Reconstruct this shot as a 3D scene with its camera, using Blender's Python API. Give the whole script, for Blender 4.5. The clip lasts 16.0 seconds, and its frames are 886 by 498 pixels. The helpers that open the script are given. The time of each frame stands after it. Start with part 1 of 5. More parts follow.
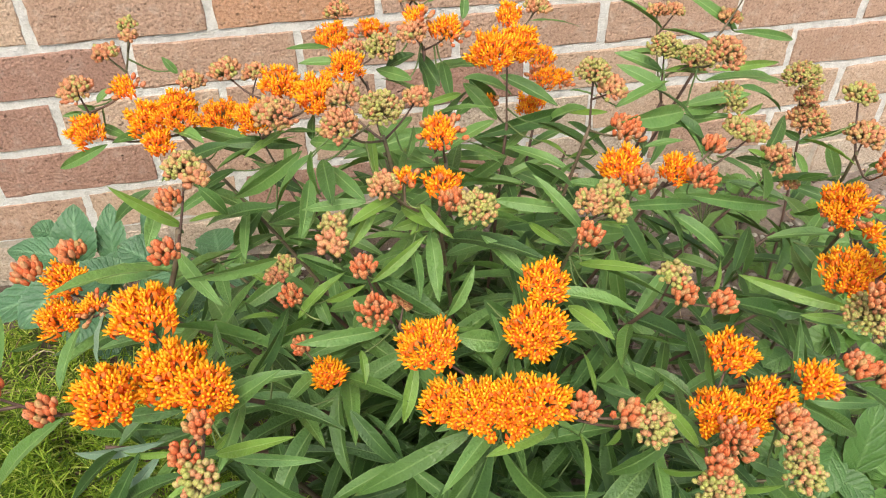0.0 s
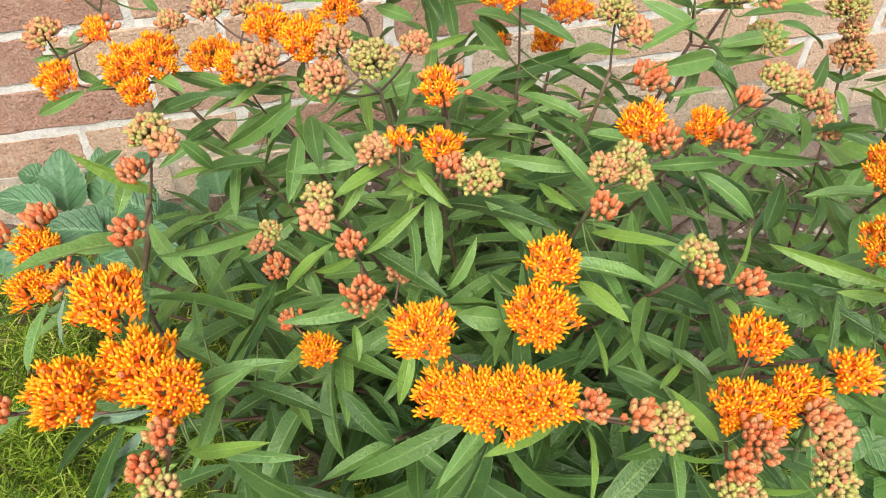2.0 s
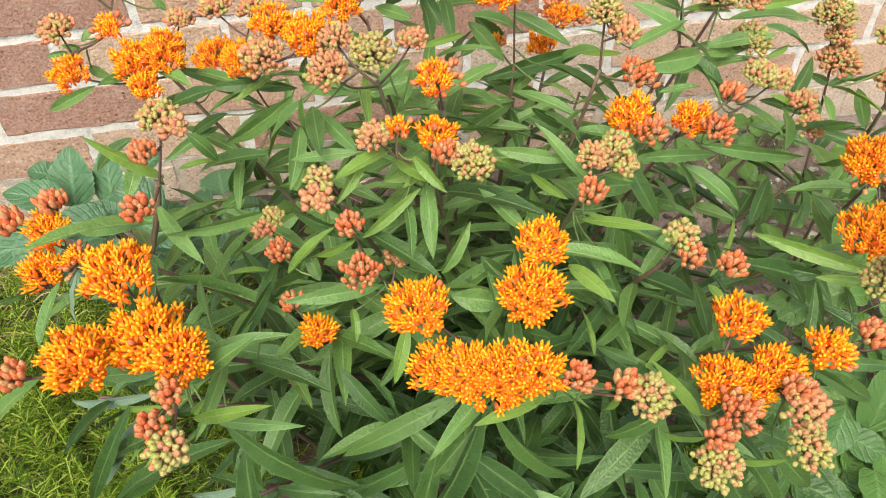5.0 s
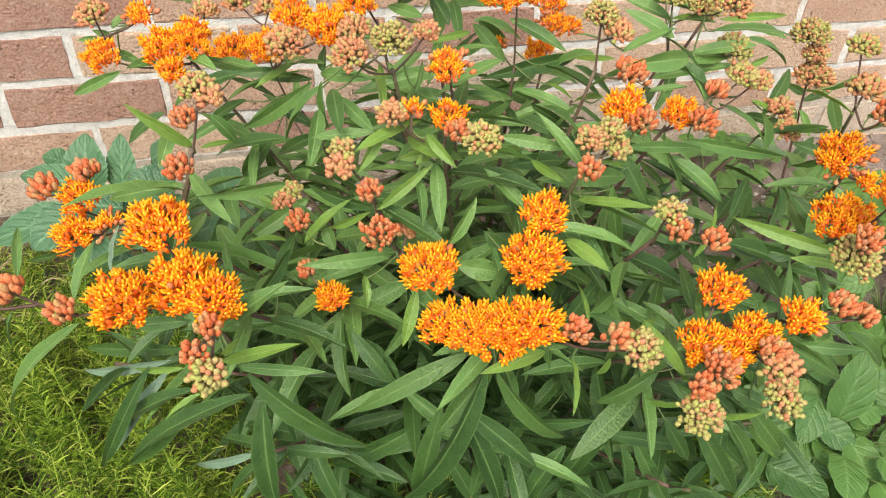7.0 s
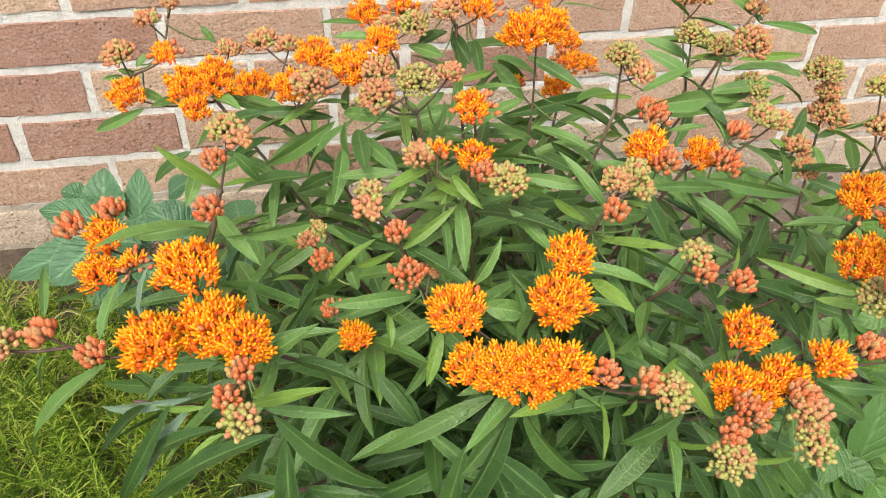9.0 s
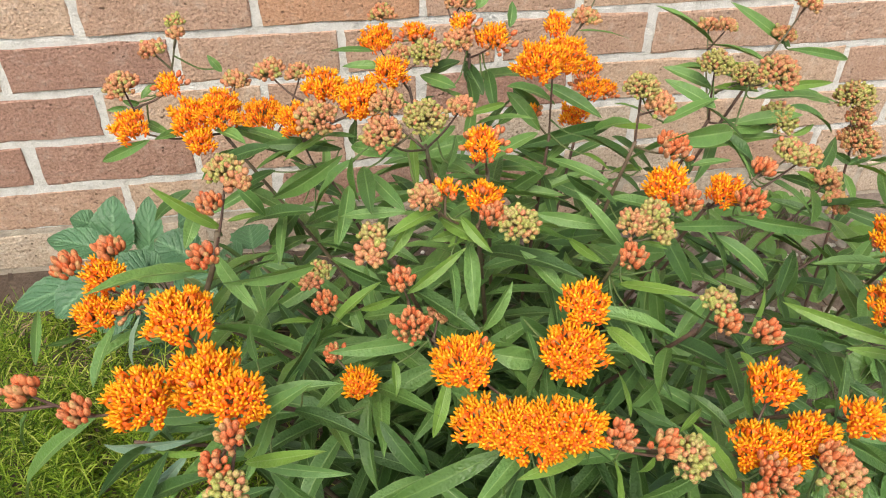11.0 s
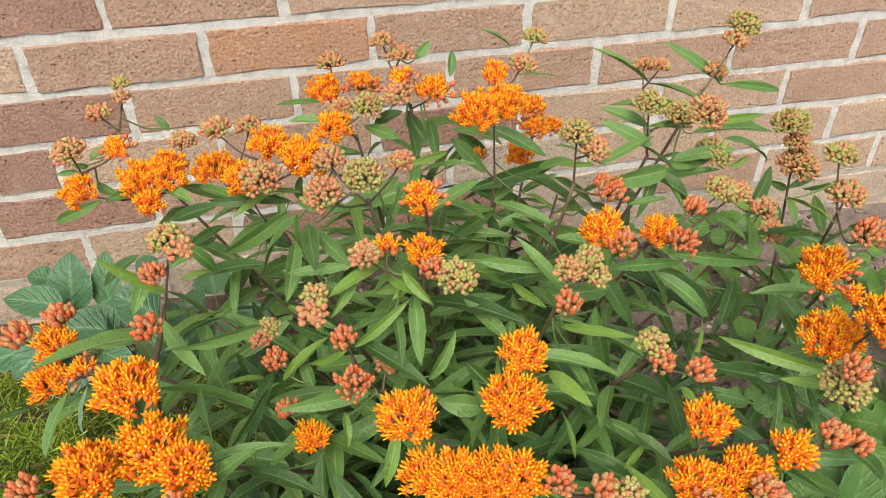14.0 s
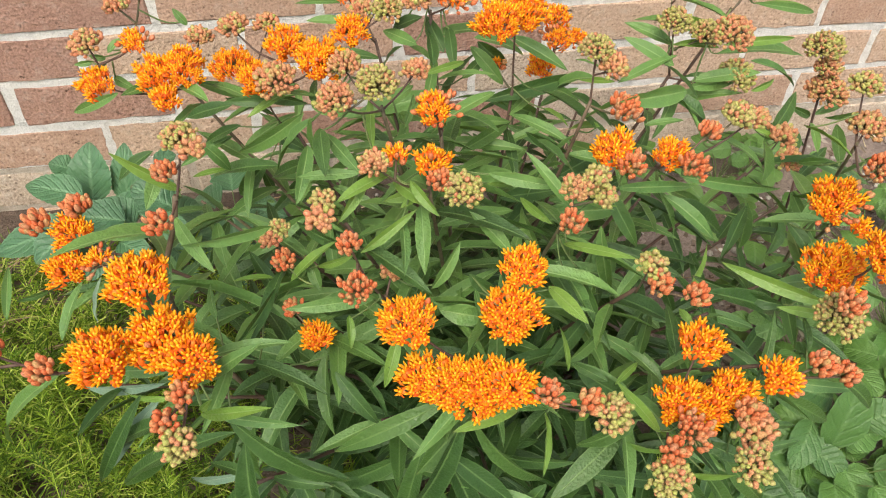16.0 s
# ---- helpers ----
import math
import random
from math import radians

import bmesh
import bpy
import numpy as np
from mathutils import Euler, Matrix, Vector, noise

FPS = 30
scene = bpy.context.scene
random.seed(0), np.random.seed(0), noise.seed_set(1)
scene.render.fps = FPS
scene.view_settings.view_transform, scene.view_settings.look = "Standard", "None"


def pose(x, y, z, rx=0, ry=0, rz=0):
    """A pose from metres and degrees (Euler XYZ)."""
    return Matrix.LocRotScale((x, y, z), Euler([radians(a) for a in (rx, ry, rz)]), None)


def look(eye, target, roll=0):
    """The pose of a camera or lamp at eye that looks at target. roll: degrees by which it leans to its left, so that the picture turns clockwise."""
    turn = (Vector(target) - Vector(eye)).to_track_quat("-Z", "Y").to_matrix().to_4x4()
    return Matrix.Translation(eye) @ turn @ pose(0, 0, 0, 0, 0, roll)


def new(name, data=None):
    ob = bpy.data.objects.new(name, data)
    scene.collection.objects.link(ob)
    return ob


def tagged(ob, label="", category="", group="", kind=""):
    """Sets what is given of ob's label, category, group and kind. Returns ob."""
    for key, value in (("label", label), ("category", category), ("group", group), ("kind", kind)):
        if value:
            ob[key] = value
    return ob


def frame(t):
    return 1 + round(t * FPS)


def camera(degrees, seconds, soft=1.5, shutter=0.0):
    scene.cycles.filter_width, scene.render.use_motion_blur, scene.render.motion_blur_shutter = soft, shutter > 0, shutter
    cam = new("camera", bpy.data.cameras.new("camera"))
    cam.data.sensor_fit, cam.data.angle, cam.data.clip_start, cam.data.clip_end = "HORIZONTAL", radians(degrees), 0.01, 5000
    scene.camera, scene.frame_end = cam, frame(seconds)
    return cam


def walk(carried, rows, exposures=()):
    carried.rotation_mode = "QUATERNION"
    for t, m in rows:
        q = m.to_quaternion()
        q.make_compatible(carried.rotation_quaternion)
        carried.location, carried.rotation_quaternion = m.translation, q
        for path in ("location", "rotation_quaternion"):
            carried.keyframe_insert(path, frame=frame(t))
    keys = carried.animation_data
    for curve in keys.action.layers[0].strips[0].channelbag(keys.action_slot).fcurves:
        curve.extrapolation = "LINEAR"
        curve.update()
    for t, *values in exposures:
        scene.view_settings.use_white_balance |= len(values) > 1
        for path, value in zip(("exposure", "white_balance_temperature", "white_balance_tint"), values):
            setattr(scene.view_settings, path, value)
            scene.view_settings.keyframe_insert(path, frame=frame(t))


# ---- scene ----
cam = camera(59.0, 16.0, soft=1.1)
PATH = [
    (0, (0.275, -0.94, 0.735), (0.622, 0.573, -0.526), 0.1),
    (0.5, (0.303, -0.919, 0.718), (0.545, 0.563, -0.603), -1.0),
    (1, (0.329, -0.87, 0.71), (0.468, 0.555, -0.686), -2.2),
    (1.5, (0.325, -0.865, 0.714), (0.481, 0.532, -0.709), -2.3),
    (2, (0.3, -0.888, 0.728), (0.564, 0.499, -0.688), -1.0),
    (2.5, (0.271, -0.914, 0.727), (0.621, 0.502, -0.641), 0.6),
    (3, (0.273, -0.907, 0.733), (0.605, 0.485, -0.663), 0.7),
    (5.5, (0.3, -0.925, 0.728), (0.566, 0.502, -0.648), -0.9),
    (6, (0.279, -0.954, 0.732), (0.606, 0.494, -0.608), 0.2),
    (6.5, (0.274, -0.959, 0.733), (0.598, 0.486, -0.612), 1.3),
    (7, (0.27, -0.965, 0.73), (0.597, 0.486, -0.608), 2.1),
    (7.5, (0.255, -0.962, 0.736), (0.569, 0.508, -0.584), 3.3),
    (8, (0.258, -0.964, 0.737), (0.563, 0.529, -0.558), 2.1),
    (8.5, (0.262, -0.962, 0.737), (0.575, 0.536, -0.552), 1.5),
    (9, (0.256, -0.957, 0.736), (0.585, 0.54, -0.548), 2.1),
    (9.5, (0.259, -0.939, 0.741), (0.568, 0.551, -0.557), 2.1),
    (12, (0.294, -0.916, 0.733), (0.505, 0.606, -0.496), -0.8),
    (12.5, (0.312, -0.886, 0.731), (0.454, 0.585, -0.508), -0.7),
    (13, (0.322, -0.875, 0.736), (0.464, 0.598, -0.49), -0.8),
    (13.5, (0.306, -0.903, 0.749), (0.574, 0.644, -0.49), -0.7),
    (14, (0.294, -0.93, 0.765), (0.63, 0.612, -0.463), -0.3),
    (14.5, (0.283, -0.937, 0.784), (0.655, 0.589, -0.454), 0.5),
    (15, (0.273, -0.962, 0.792), (0.632, 0.571, -0.441), 1.9),
    (15.5, (0.279, -0.964, 0.778), (0.609, 0.506, -0.536), 2.6),
    (16, (0.303, -0.934, 0.772), (0.557, 0.463, -0.637), 1.5),
]

SKY, SUN = 0.140, 1.35
EXPO = [(0.0, 0.95), (2.0, 1.12), (6.0, 1.06), (9.5, 0.96), (12.5, 0.78), (14.5, 0.76), (16.0, 0.90)]
KELVIN, TINT = 6800, 3
# brick shades by place in the course and course: 0 red-brown, 1 brown, 2 tan, 3 pale
TONES = {(-1, 6): 0, (0, 6): 1, (1, 6): 2, (2, 6): 2, (3, 6): 2, (-1, 5): 2, (0, 5): 1, (1, 5): 4, (2, 5): 1, (3, 5): 2, (4, 5): 2, (5, 5): 1,
         (-1, 4): 0, (0, 4): 1, (1, 4): 1, (2, 4): 1, (3, 4): 1, (4, 4): 1, (5, 4): 1, (-1, 3): 0, (0, 3): 2, (4, 3): 2, (5, 3): 1, (-1, 2): 0, (0, 2): 1,
         (1, 2): 2, (4, 2): 2, (5, 2): 2, (-2, 2): 0, (-1, 1): 1, (0, 1): 2, (-2, 3): 1}

walk(cam, [(t, look(eye, target, roll)) for t, eye, target, roll in PATH], exposures=[(t, e, KELVIN, TINT) for t, e in EXPO])

# ---- world and sun: bright overcast day, wall in open shade ----
SUN_EL, SUN_AZ = radians(54), radians(200)
world = bpy.data.worlds.new("sky")
scene.world = world
world.use_nodes = True
wn = world.node_tree
bg = wn.nodes["Background"]
sky = wn.nodes.new("ShaderNodeTexSky")
sky.sky_type, sky.sun_disc = 'NISHITA', False
sky.sun_elevation, sky.sun_rotation = SUN_EL, SUN_AZ
sky.air_density, sky.dust_density, sky.ozone_density = 1.0, 4.0, 1.0
wn.links.new(sky.outputs[0], bg.inputs[0])
bg.inputs[1].default_value = SKY
sun = new("sun", bpy.data.lights.new("sun", 'SUN'))
sun.data.energy, sun.data.angle, sun.data.color = SUN, radians(26), (1.0, 0.95, 0.87)
sun.matrix_world = look((math.sin(SUN_AZ) * math.cos(SUN_EL) * 8, math.cos(SUN_AZ) * math.cos(SUN_EL) * 8, math.sin(SUN_EL) * 8), (0, 0, 0))


# ---- materials ----
def mat(name):
    m = bpy.data.materials.new(name)
    m.use_nodes = True
    return m, m.node_tree, m.node_tree.nodes["Principled BSDF"]


def node(nt, kind, **kw):
    n = nt.nodes.new("ShaderNode" + kind)
    for k, v in kw.items():
        if k in n.inputs:
            n.inputs[k].default_value = v
    return n


def noise_tex(nt, scale, detail=4.0, rough=0.55, coord=None, vec=None):
    n = node(nt, "TexNoise", Scale=scale, Detail=detail, Roughness=rough)
    if vec is not None:
        nt.links.new(vec, n.inputs["Vector"])
    return n


def ramp(nt, fac, stops):
    r = nt.nodes.new("ShaderNodeValToRGB")
    els = r.color_ramp.elements
    while len(els) < len(stops):
        els.new(0.5)
    for e, (p, c) in zip(els, stops):
        e.position, e.color = p, (*c, 1)
    nt.links.new(fac, r.inputs[0])
    return r


def mix(nt, fac, a, b, blend='MIX'):
    m = nt.nodes.new("ShaderNodeMix")
    m.data_type, m.blend_type = 'RGBA', blend
    if isinstance(fac, (int, float)):
        m.inputs[0].default_value = fac
    else:
        nt.links.new(fac, m.inputs[0])
    for sock, v in ((m.inputs[6], a), (m.inputs[7], b)):
        if isinstance(v, tuple):
            sock.default_value = (*v, 1)
        else:
            nt.links.new(v, sock)
    return m.outputs[2]


def maths(nt, op, a, b=None, c=None, clamp=False):
    m = nt.nodes.new("ShaderNodeMath")
    m.operation, m.use_clamp = op, clamp
    for sock, v in zip(m.inputs, (a, b, c)):
        if v is None:
            continue
        if isinstance(v, (int, float)):
            sock.default_value = v
        else:
            nt.links.new(v, sock)
    return m.outputs[0]


def bump(nt, bsdf, height, strength, dist):
    b = node(nt, "Bump", Strength=strength, Distance=dist)
    nt.links.new(height, b.inputs["Height"])
    nt.links.new(b.outputs[0], bsdf.inputs["Normal"])
    return b


def brick_mat(name, dark, light, dust):
    m, nt, p = mat(name)
    geo = nt.nodes.new("ShaderNodeNewGeometry")
    info = nt.nodes.new("ShaderNodeObjectInfo")
    rnd = maths(nt, 'FRACT', maths(nt, 'ADD', info.outputs["Random"], geo.outputs["Random Per Island"]))
    pos = geo.outputs["Position"]
    blot = noise_tex(nt, 11, 5, 0.6, vec=pos)
    lumps = noise_tex(nt, 300, 3, 0.65, vec=pos)
    grain = noise_tex(nt, 700, 2, 0.7, vec=pos)
    cells = node(nt, "TexVoronoi", Scale=210.0)
    nt.links.new(pos, cells.inputs["Vector"])
    base = mix(nt, maths(nt, 'MULTIPLY_ADD', blot.outputs[0], 1.7, -0.35, clamp=True), dark, light)
    base = mix(nt, maths(nt, 'MULTIPLY', rnd, 0.4), base, light)
    base = mix(nt, 0.85, base, ramp(nt, lumps.outputs[0], [(0.30, (0.42, 0.38, 0.36)), (0.43, (0.90, 0.88, 0.87)), (0.56, (1.05, 1.05, 1.05)), (0.72, (1.40, 1.40, 1.40))]).outputs[0], 'MULTIPLY')
    base = mix(nt, 0.6, base, ramp(nt, grain.outputs[0], [(0.3, (0.74, 0.72, 0.70)), (0.7, (1.2, 1.2, 1.2))]).outputs[0], 'MULTIPLY')
    chalk = noise_tex(nt, 46, 6, 0.7, vec=pos)
    base = mix(nt, maths(nt, 'MULTIPLY', ramp(nt, chalk.outputs[0], [(0.52, (0, 0, 0)), (0.72, (1, 1, 1))]).outputs[0], dust), base, (0.60, 0.54, 0.48))
    # scattered small pits
    holes = node(nt, "TexVoronoi", Scale=120.0)
    nt.links.new(pos, holes.inputs["Vector"])
    pit = maths(nt, 'MULTIPLY', ramp(nt, holes.outputs["Distance"], [(0.13, (1, 1, 1)), (0.24, (0, 0, 0))]).outputs[0],
                ramp(nt, noise_tex(nt, 38, 3, 0.6, vec=pos).outputs[0], [(0.50, (0, 0, 0)), (0.60, (1, 1, 1))]).outputs[0])
    base = mix(nt, maths(nt, 'MULTIPLY', pit, 0.6), base, (0.12, 0.075, 0.06))
    nt.links.new(base, p.inputs["Base Color"])
    p.inputs["Roughness"].default_value = 0.95
    p.inputs["Specular IOR Level"].default_value = 0.2
    h = maths(nt, 'ADD', maths(nt, 'MULTIPLY', lumps.outputs[0], 1.0), maths(nt, 'ADD', maths(nt, 'MULTIPLY', grain.outputs[0], 0.3), maths(nt, 'MULTIPLY', cells.outputs["Distance"], 0.5)))
    h = maths(nt, 'ADD', h, maths(nt, 'MULTIPLY', pit, -0.9))
    bump(nt, p, h, 1.0, 0.0020)
    return m


BRICKS = [
    brick_mat("brick_red_brown", (0.281, 0.155, 0.120), (0.387, 0.240, 0.189), 0.25),
    brick_mat("brick_brown", (0.360, 0.224, 0.165), (0.475, 0.323, 0.246), 0.35),
    brick_mat("brick_tan", (0.420, 0.285, 0.210), (0.524, 0.384, 0.293), 0.4),
    brick_mat("brick_pale", (0.413, 0.318, 0.250), (0.509, 0.417, 0.339), 0.5),
    brick_mat("brick_orange", (0.398, 0.212, 0.133), (0.498, 0.292, 0.191), 0.3),
]

def mortar_mat(name, low, mid, high):
    m, nt, p = mat(name)
    pos = nt.nodes.new("ShaderNodeNewGeometry").outputs["Position"]
    a, b = noise_tex(nt, 60, 7, 0.7, vec=pos), noise_tex(nt, 420, 3, 0.7, vec=pos)
    nt.links.new(mix(nt, 0.6, ramp(nt, a.outputs[0], [(0.3, low), (0.48, mid), (0.7, high)]).outputs[0],
                     ramp(nt, b.outputs[0], [(0.3, (0.7, 0.68, 0.66)), (0.6, (1, 1, 1))]).outputs[0], 'MULTIPLY'), p.inputs["Base Color"])
    p.inputs["Roughness"].default_value = 0.95
    bump(nt, p, maths(nt, 'ADD', a.outputs[0], maths(nt, 'MULTIPLY', b.outputs[0], 0.5)), 1.0, 0.004)
    return m


MORTAR = mortar_mat("mortar", (0.48, 0.457, 0.44), (0.67, 0.646, 0.63), (0.77, 0.75, 0.735))
BASE_MORTAR = mortar_mat("tan_base_mortar", (0.34, 0.285, 0.235), (0.45, 0.385, 0.325), (0.54, 0.475, 0.41))

SOIL, nt, p = mat("soil")
pos = nt.nodes.new("ShaderNodeNewGeometry").outputs["Position"]
a, b = noise_tex(nt, 14, 6, 0.65, vec=pos), noise_tex(nt, 180, 4, 0.7, vec=pos)
spot = nt.nodes.new("ShaderNodeVectorMath")  # a dry sandy patch beside the plants
spot.operation = 'DISTANCE'
spot.inputs[1].default_value = (1.25, -0.25, 0.0)
nt.links.new(pos, spot.inputs[0])
dry = maths(nt, 'MULTIPLY_ADD', maths(nt, 'ADD', spot.outputs["Value"], maths(nt, 'MULTIPLY', noise_tex(nt, 6, 4, 0.6, vec=pos).outputs[0], -0.5)), -3.0, 1.9, clamp=True)
dry = maths(nt, 'MAXIMUM', dry, ramp(nt, noise_tex(nt, 1.3, 5, 0.6, vec=pos).outputs[0], [(0.52, (0, 0, 0)), (0.68, (0.7, 0.7, 0.7))]).outputs[0])
humus = ramp(nt, a.outputs[0], [(0.3, (0.055, 0.038, 0.028)), (0.7, (0.15, 0.11, 0.085))]).outputs[0]
sandy = ramp(nt, a.outputs[0], [(0.3, (0.175, 0.135, 0.118)), (0.7, (0.30, 0.242, 0.215))]).outputs[0]
nt.links.new(mix(nt, 0.7, mix(nt, dry, humus, sandy),
                 ramp(nt, b.outputs[0], [(0.3, (0.45, 0.42, 0.4)), (0.65, (1.15, 1.12, 1.1))]).outputs[0], 'MULTIPLY'), p.inputs["Base Color"])
p.inputs["Roughness"].default_value = 0.95
bump(nt, p, maths(nt, 'ADD', a.outputs[0], b.outputs[0]), 0.8, 0.006)


def leaf_mat(name, dark, light, rib, rough=0.5, veins=16.0, sheen=0.0, through_light=0.25, vein_depth=0.035, vein_tint=0.03, spec=0.55, slant=0.3):
    m, nt, p = mat(name)
    uv = nt.nodes.new("ShaderNodeUVMap")
    sep = nt.nodes.new("ShaderNodeSeparateXYZ")
    nt.links.new(uv.outputs[0], sep.inputs[0])
    u, v = sep.outputs[0], sep.outputs[1]
    info = nt.nodes.new("ShaderNodeObjectInfo")
    geo = nt.nodes.new("ShaderNodeNewGeometry")
    pos = geo.outputs["Position"]
    rnd = maths(nt, 'FRACT', maths(nt, 'ADD', info.outputs["Random"], geo.outputs["Random Per Island"]))
    across = maths(nt, 'ABSOLUTE', maths(nt, 'SUBTRACT', u, 0.5))
    blot = noise_tex(nt, 55, 5, 0.65, vec=pos)
    fine = noise_tex(nt, 300, 3, 0.65, vec=pos)
    cells = node(nt, "TexVoronoi", Scale=430.0)
    nt.links.new(pos, cells.inputs["Vector"])
    fac = maths(nt, 'MULTIPLY_ADD', rnd, 0.8, maths(nt, 'MULTIPLY_ADD', blot.outputs[0], 1.3, -0.55), clamp=True)
    col = mix(nt, fac, dark, light)
    col = mix(nt, 0.55, col, ramp(nt, fine.outputs[0], [(0.3, (0.86, 0.87, 0.85)), (0.7, (1.12, 1.11, 1.1))]).outputs[0], 'MULTIPLY')
    # side veins run forward from the midrib, wavering
    wob = maths(nt, 'MULTIPLY', blot.outputs[0], 0.05)
    wave = maths(nt, 'SINE', maths(nt, 'MULTIPLY', maths(nt, 'ADD', maths(nt, 'MULTIPLY_ADD', across, -slant, v), wob), 6.283 * veins))
    vein = maths(nt, 'POWER', maths(nt, 'MULTIPLY_ADD', wave, 0.5, 0.5), 6.0)
    col = mix(nt, maths(nt, 'MULTIPLY', vein, vein_tint), col, rib)
    ribf = ramp(nt, across, [(0.0, (1, 1, 1)), (0.03, (0.7, 0.7, 0.7)), (0.06, (0, 0, 0))]).outputs[0]
    col = mix(nt, maths(nt, 'MULTIPLY', ribf, 0.8), col, rib)
    edge = ramp(nt, across, [(0.44, (0, 0, 0)), (0.5, (1, 1, 1))]).outputs[0]
    col = mix(nt, maths(nt, 'MULTIPLY', edge, 0.5), col, rib)
    # small brown tips and nicks
    spot = noise_tex(nt, 130, 3, 0.6, vec=pos)
    tip = maths(nt, 'MULTIPLY', ramp(nt, v, [(0.93, (0, 0, 0)), (1.0, (1, 1, 1))]).outputs[0], ramp(nt, spot.outputs[0], [(0.5, (0, 0, 0)), (0.62, (1, 1, 1))]).outputs[0])
    col = mix(nt, maths(nt, 'MULTIPLY', tip, 0.6), col, (0.22, 0.13, 0.06))
    nt.links.new(col, p.inputs["Base Color"])
    nt.links.new(maths(nt, 'MULTIPLY_ADD', fine.outputs[0], 0.30, rough - 0.20), p.inputs["Roughness"])
    p.inputs["Specular IOR Level"].default_value = spec
    p.inputs["Sheen Weight"].default_value = sheen
    h = maths(nt, 'ADD', maths(nt, 'MULTIPLY', vein, -vein_depth), maths(nt, 'ADD', maths(nt, 'MULTIPLY', blot.outputs[0], 0.55),
              maths(nt, 'ADD', maths(nt, 'MULTIPLY', fine.outputs[0], 0.24), maths(nt, 'MULTIPLY', cells.outputs["Distance"], 0.22))))
    h = maths(nt, 'ADD', h, maths(nt, 'MULTIPLY', ribf, -0.15))
    bump(nt, p, h, 1.0, 0.0019)
    tr = node(nt, "BsdfTranslucent")
    nt.links.new(mix(nt, 0.5, col, (0.30, 0.42, 0.05)), tr.inputs["Color"])
    ms = nt.nodes.new("ShaderNodeMixShader")
    ms.inputs[0].default_value = through_light
    nt.links.new(p.outputs[0], ms.inputs[1])
    nt.links.new(tr.outputs[0], ms.inputs[2])
    nt.links.new(ms.outputs[0], nt.nodes["Material Output"].inputs[0])
    return m


LEAF = [
    # also worn by low skirt leaves, whose shade is held in the colour
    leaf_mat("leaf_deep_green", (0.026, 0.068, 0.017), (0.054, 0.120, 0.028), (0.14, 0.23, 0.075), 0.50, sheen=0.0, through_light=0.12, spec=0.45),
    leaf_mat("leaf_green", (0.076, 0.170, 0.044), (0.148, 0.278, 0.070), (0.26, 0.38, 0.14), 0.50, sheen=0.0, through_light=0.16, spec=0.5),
    leaf_mat("leaf_young_green", (0.130, 0.245, 0.040), (0.195, 0.335, 0.062), (0.29, 0.41, 0.14), 0.48, sheen=0.0, through_light=0.25),
    leaf_mat("leaf_grey_underside", (0.13, 0.22, 0.15), (0.19, 0.29, 0.20), (0.28, 0.37, 0.26), 0.6, sheen=0.1, through_light=0.15),
    # leaf_green again, its colour darkened for the shade low in the clump
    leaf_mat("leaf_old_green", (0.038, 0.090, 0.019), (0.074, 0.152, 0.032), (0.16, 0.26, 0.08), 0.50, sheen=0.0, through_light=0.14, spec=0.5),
]
BROAD = leaf_mat("broad_leaf", (0.044, 0.118, 0.056), (0.074, 0.178, 0.082), (0.14, 0.27, 0.14), 0.5, 6.0, through_light=0.12, spec=0.5, vein_depth=0.30, vein_tint=0.13, slant=0.8)
BIG_LEAF = leaf_mat("large_weed_leaf", (0.042, 0.108, 0.026), (0.075, 0.165, 0.040), (0.12, 0.22, 0.07), 0.5, 5.0, through_light=0.2, vein_depth=0.3, vein_tint=0.10, slant=0.7)
WEED = leaf_mat("weed_leaf", (0.070, 0.165, 0.032), (0.120, 0.245, 0.050), (0.17, 0.30, 0.09), 0.5, 5.0, through_light=0.3, vein_depth=0.22, vein_tint=0.07, slant=0.7)


def tint_mat(name, stops, rough=0.5, grain=300, through_light=0.0, amount=0.25, spec=0.4):
    """Colour by island, with a fine grain."""
    m, nt, p = mat(name)
    geo = nt.nodes.new("ShaderNodeNewGeometry")
    n = noise_tex(nt, grain, 3, 0.6, vec=geo.outputs["Position"])
    info = nt.nodes.new("ShaderNodeObjectInfo")
    col = ramp(nt, maths(nt, 'FRACT', maths(nt, 'ADD', info.outputs["Random"], geo.outputs["Random Per Island"])), stops).outputs[0]
    col = mix(nt, amount * 2, col, ramp(nt, n.outputs[0], [(0.3, (0.6, 0.6, 0.6)), (0.7, (1.25, 1.25, 1.25))]).outputs[0], 'MULTIPLY')
    nt.links.new(col, p.inputs["Base Color"])
    p.inputs["Roughness"].default_value = rough
    p.inputs["Specular IOR Level"].default_value = spec
    bump(nt, p, n.outputs[0], 0.3, 0.0006)
    if through_light:
        tr = node(nt, "BsdfTranslucent")
        nt.links.new(col, tr.inputs["Color"])
        ms = nt.nodes.new("ShaderNodeMixShader")
        ms.inputs[0].default_value = through_light
        nt.links.new(p.outputs[0], ms.inputs[1])
        nt.links.new(tr.outputs[0], ms.inputs[2])
        nt.links.new(ms.outputs[0], nt.nodes["Material Output"].inputs[0])
    return m


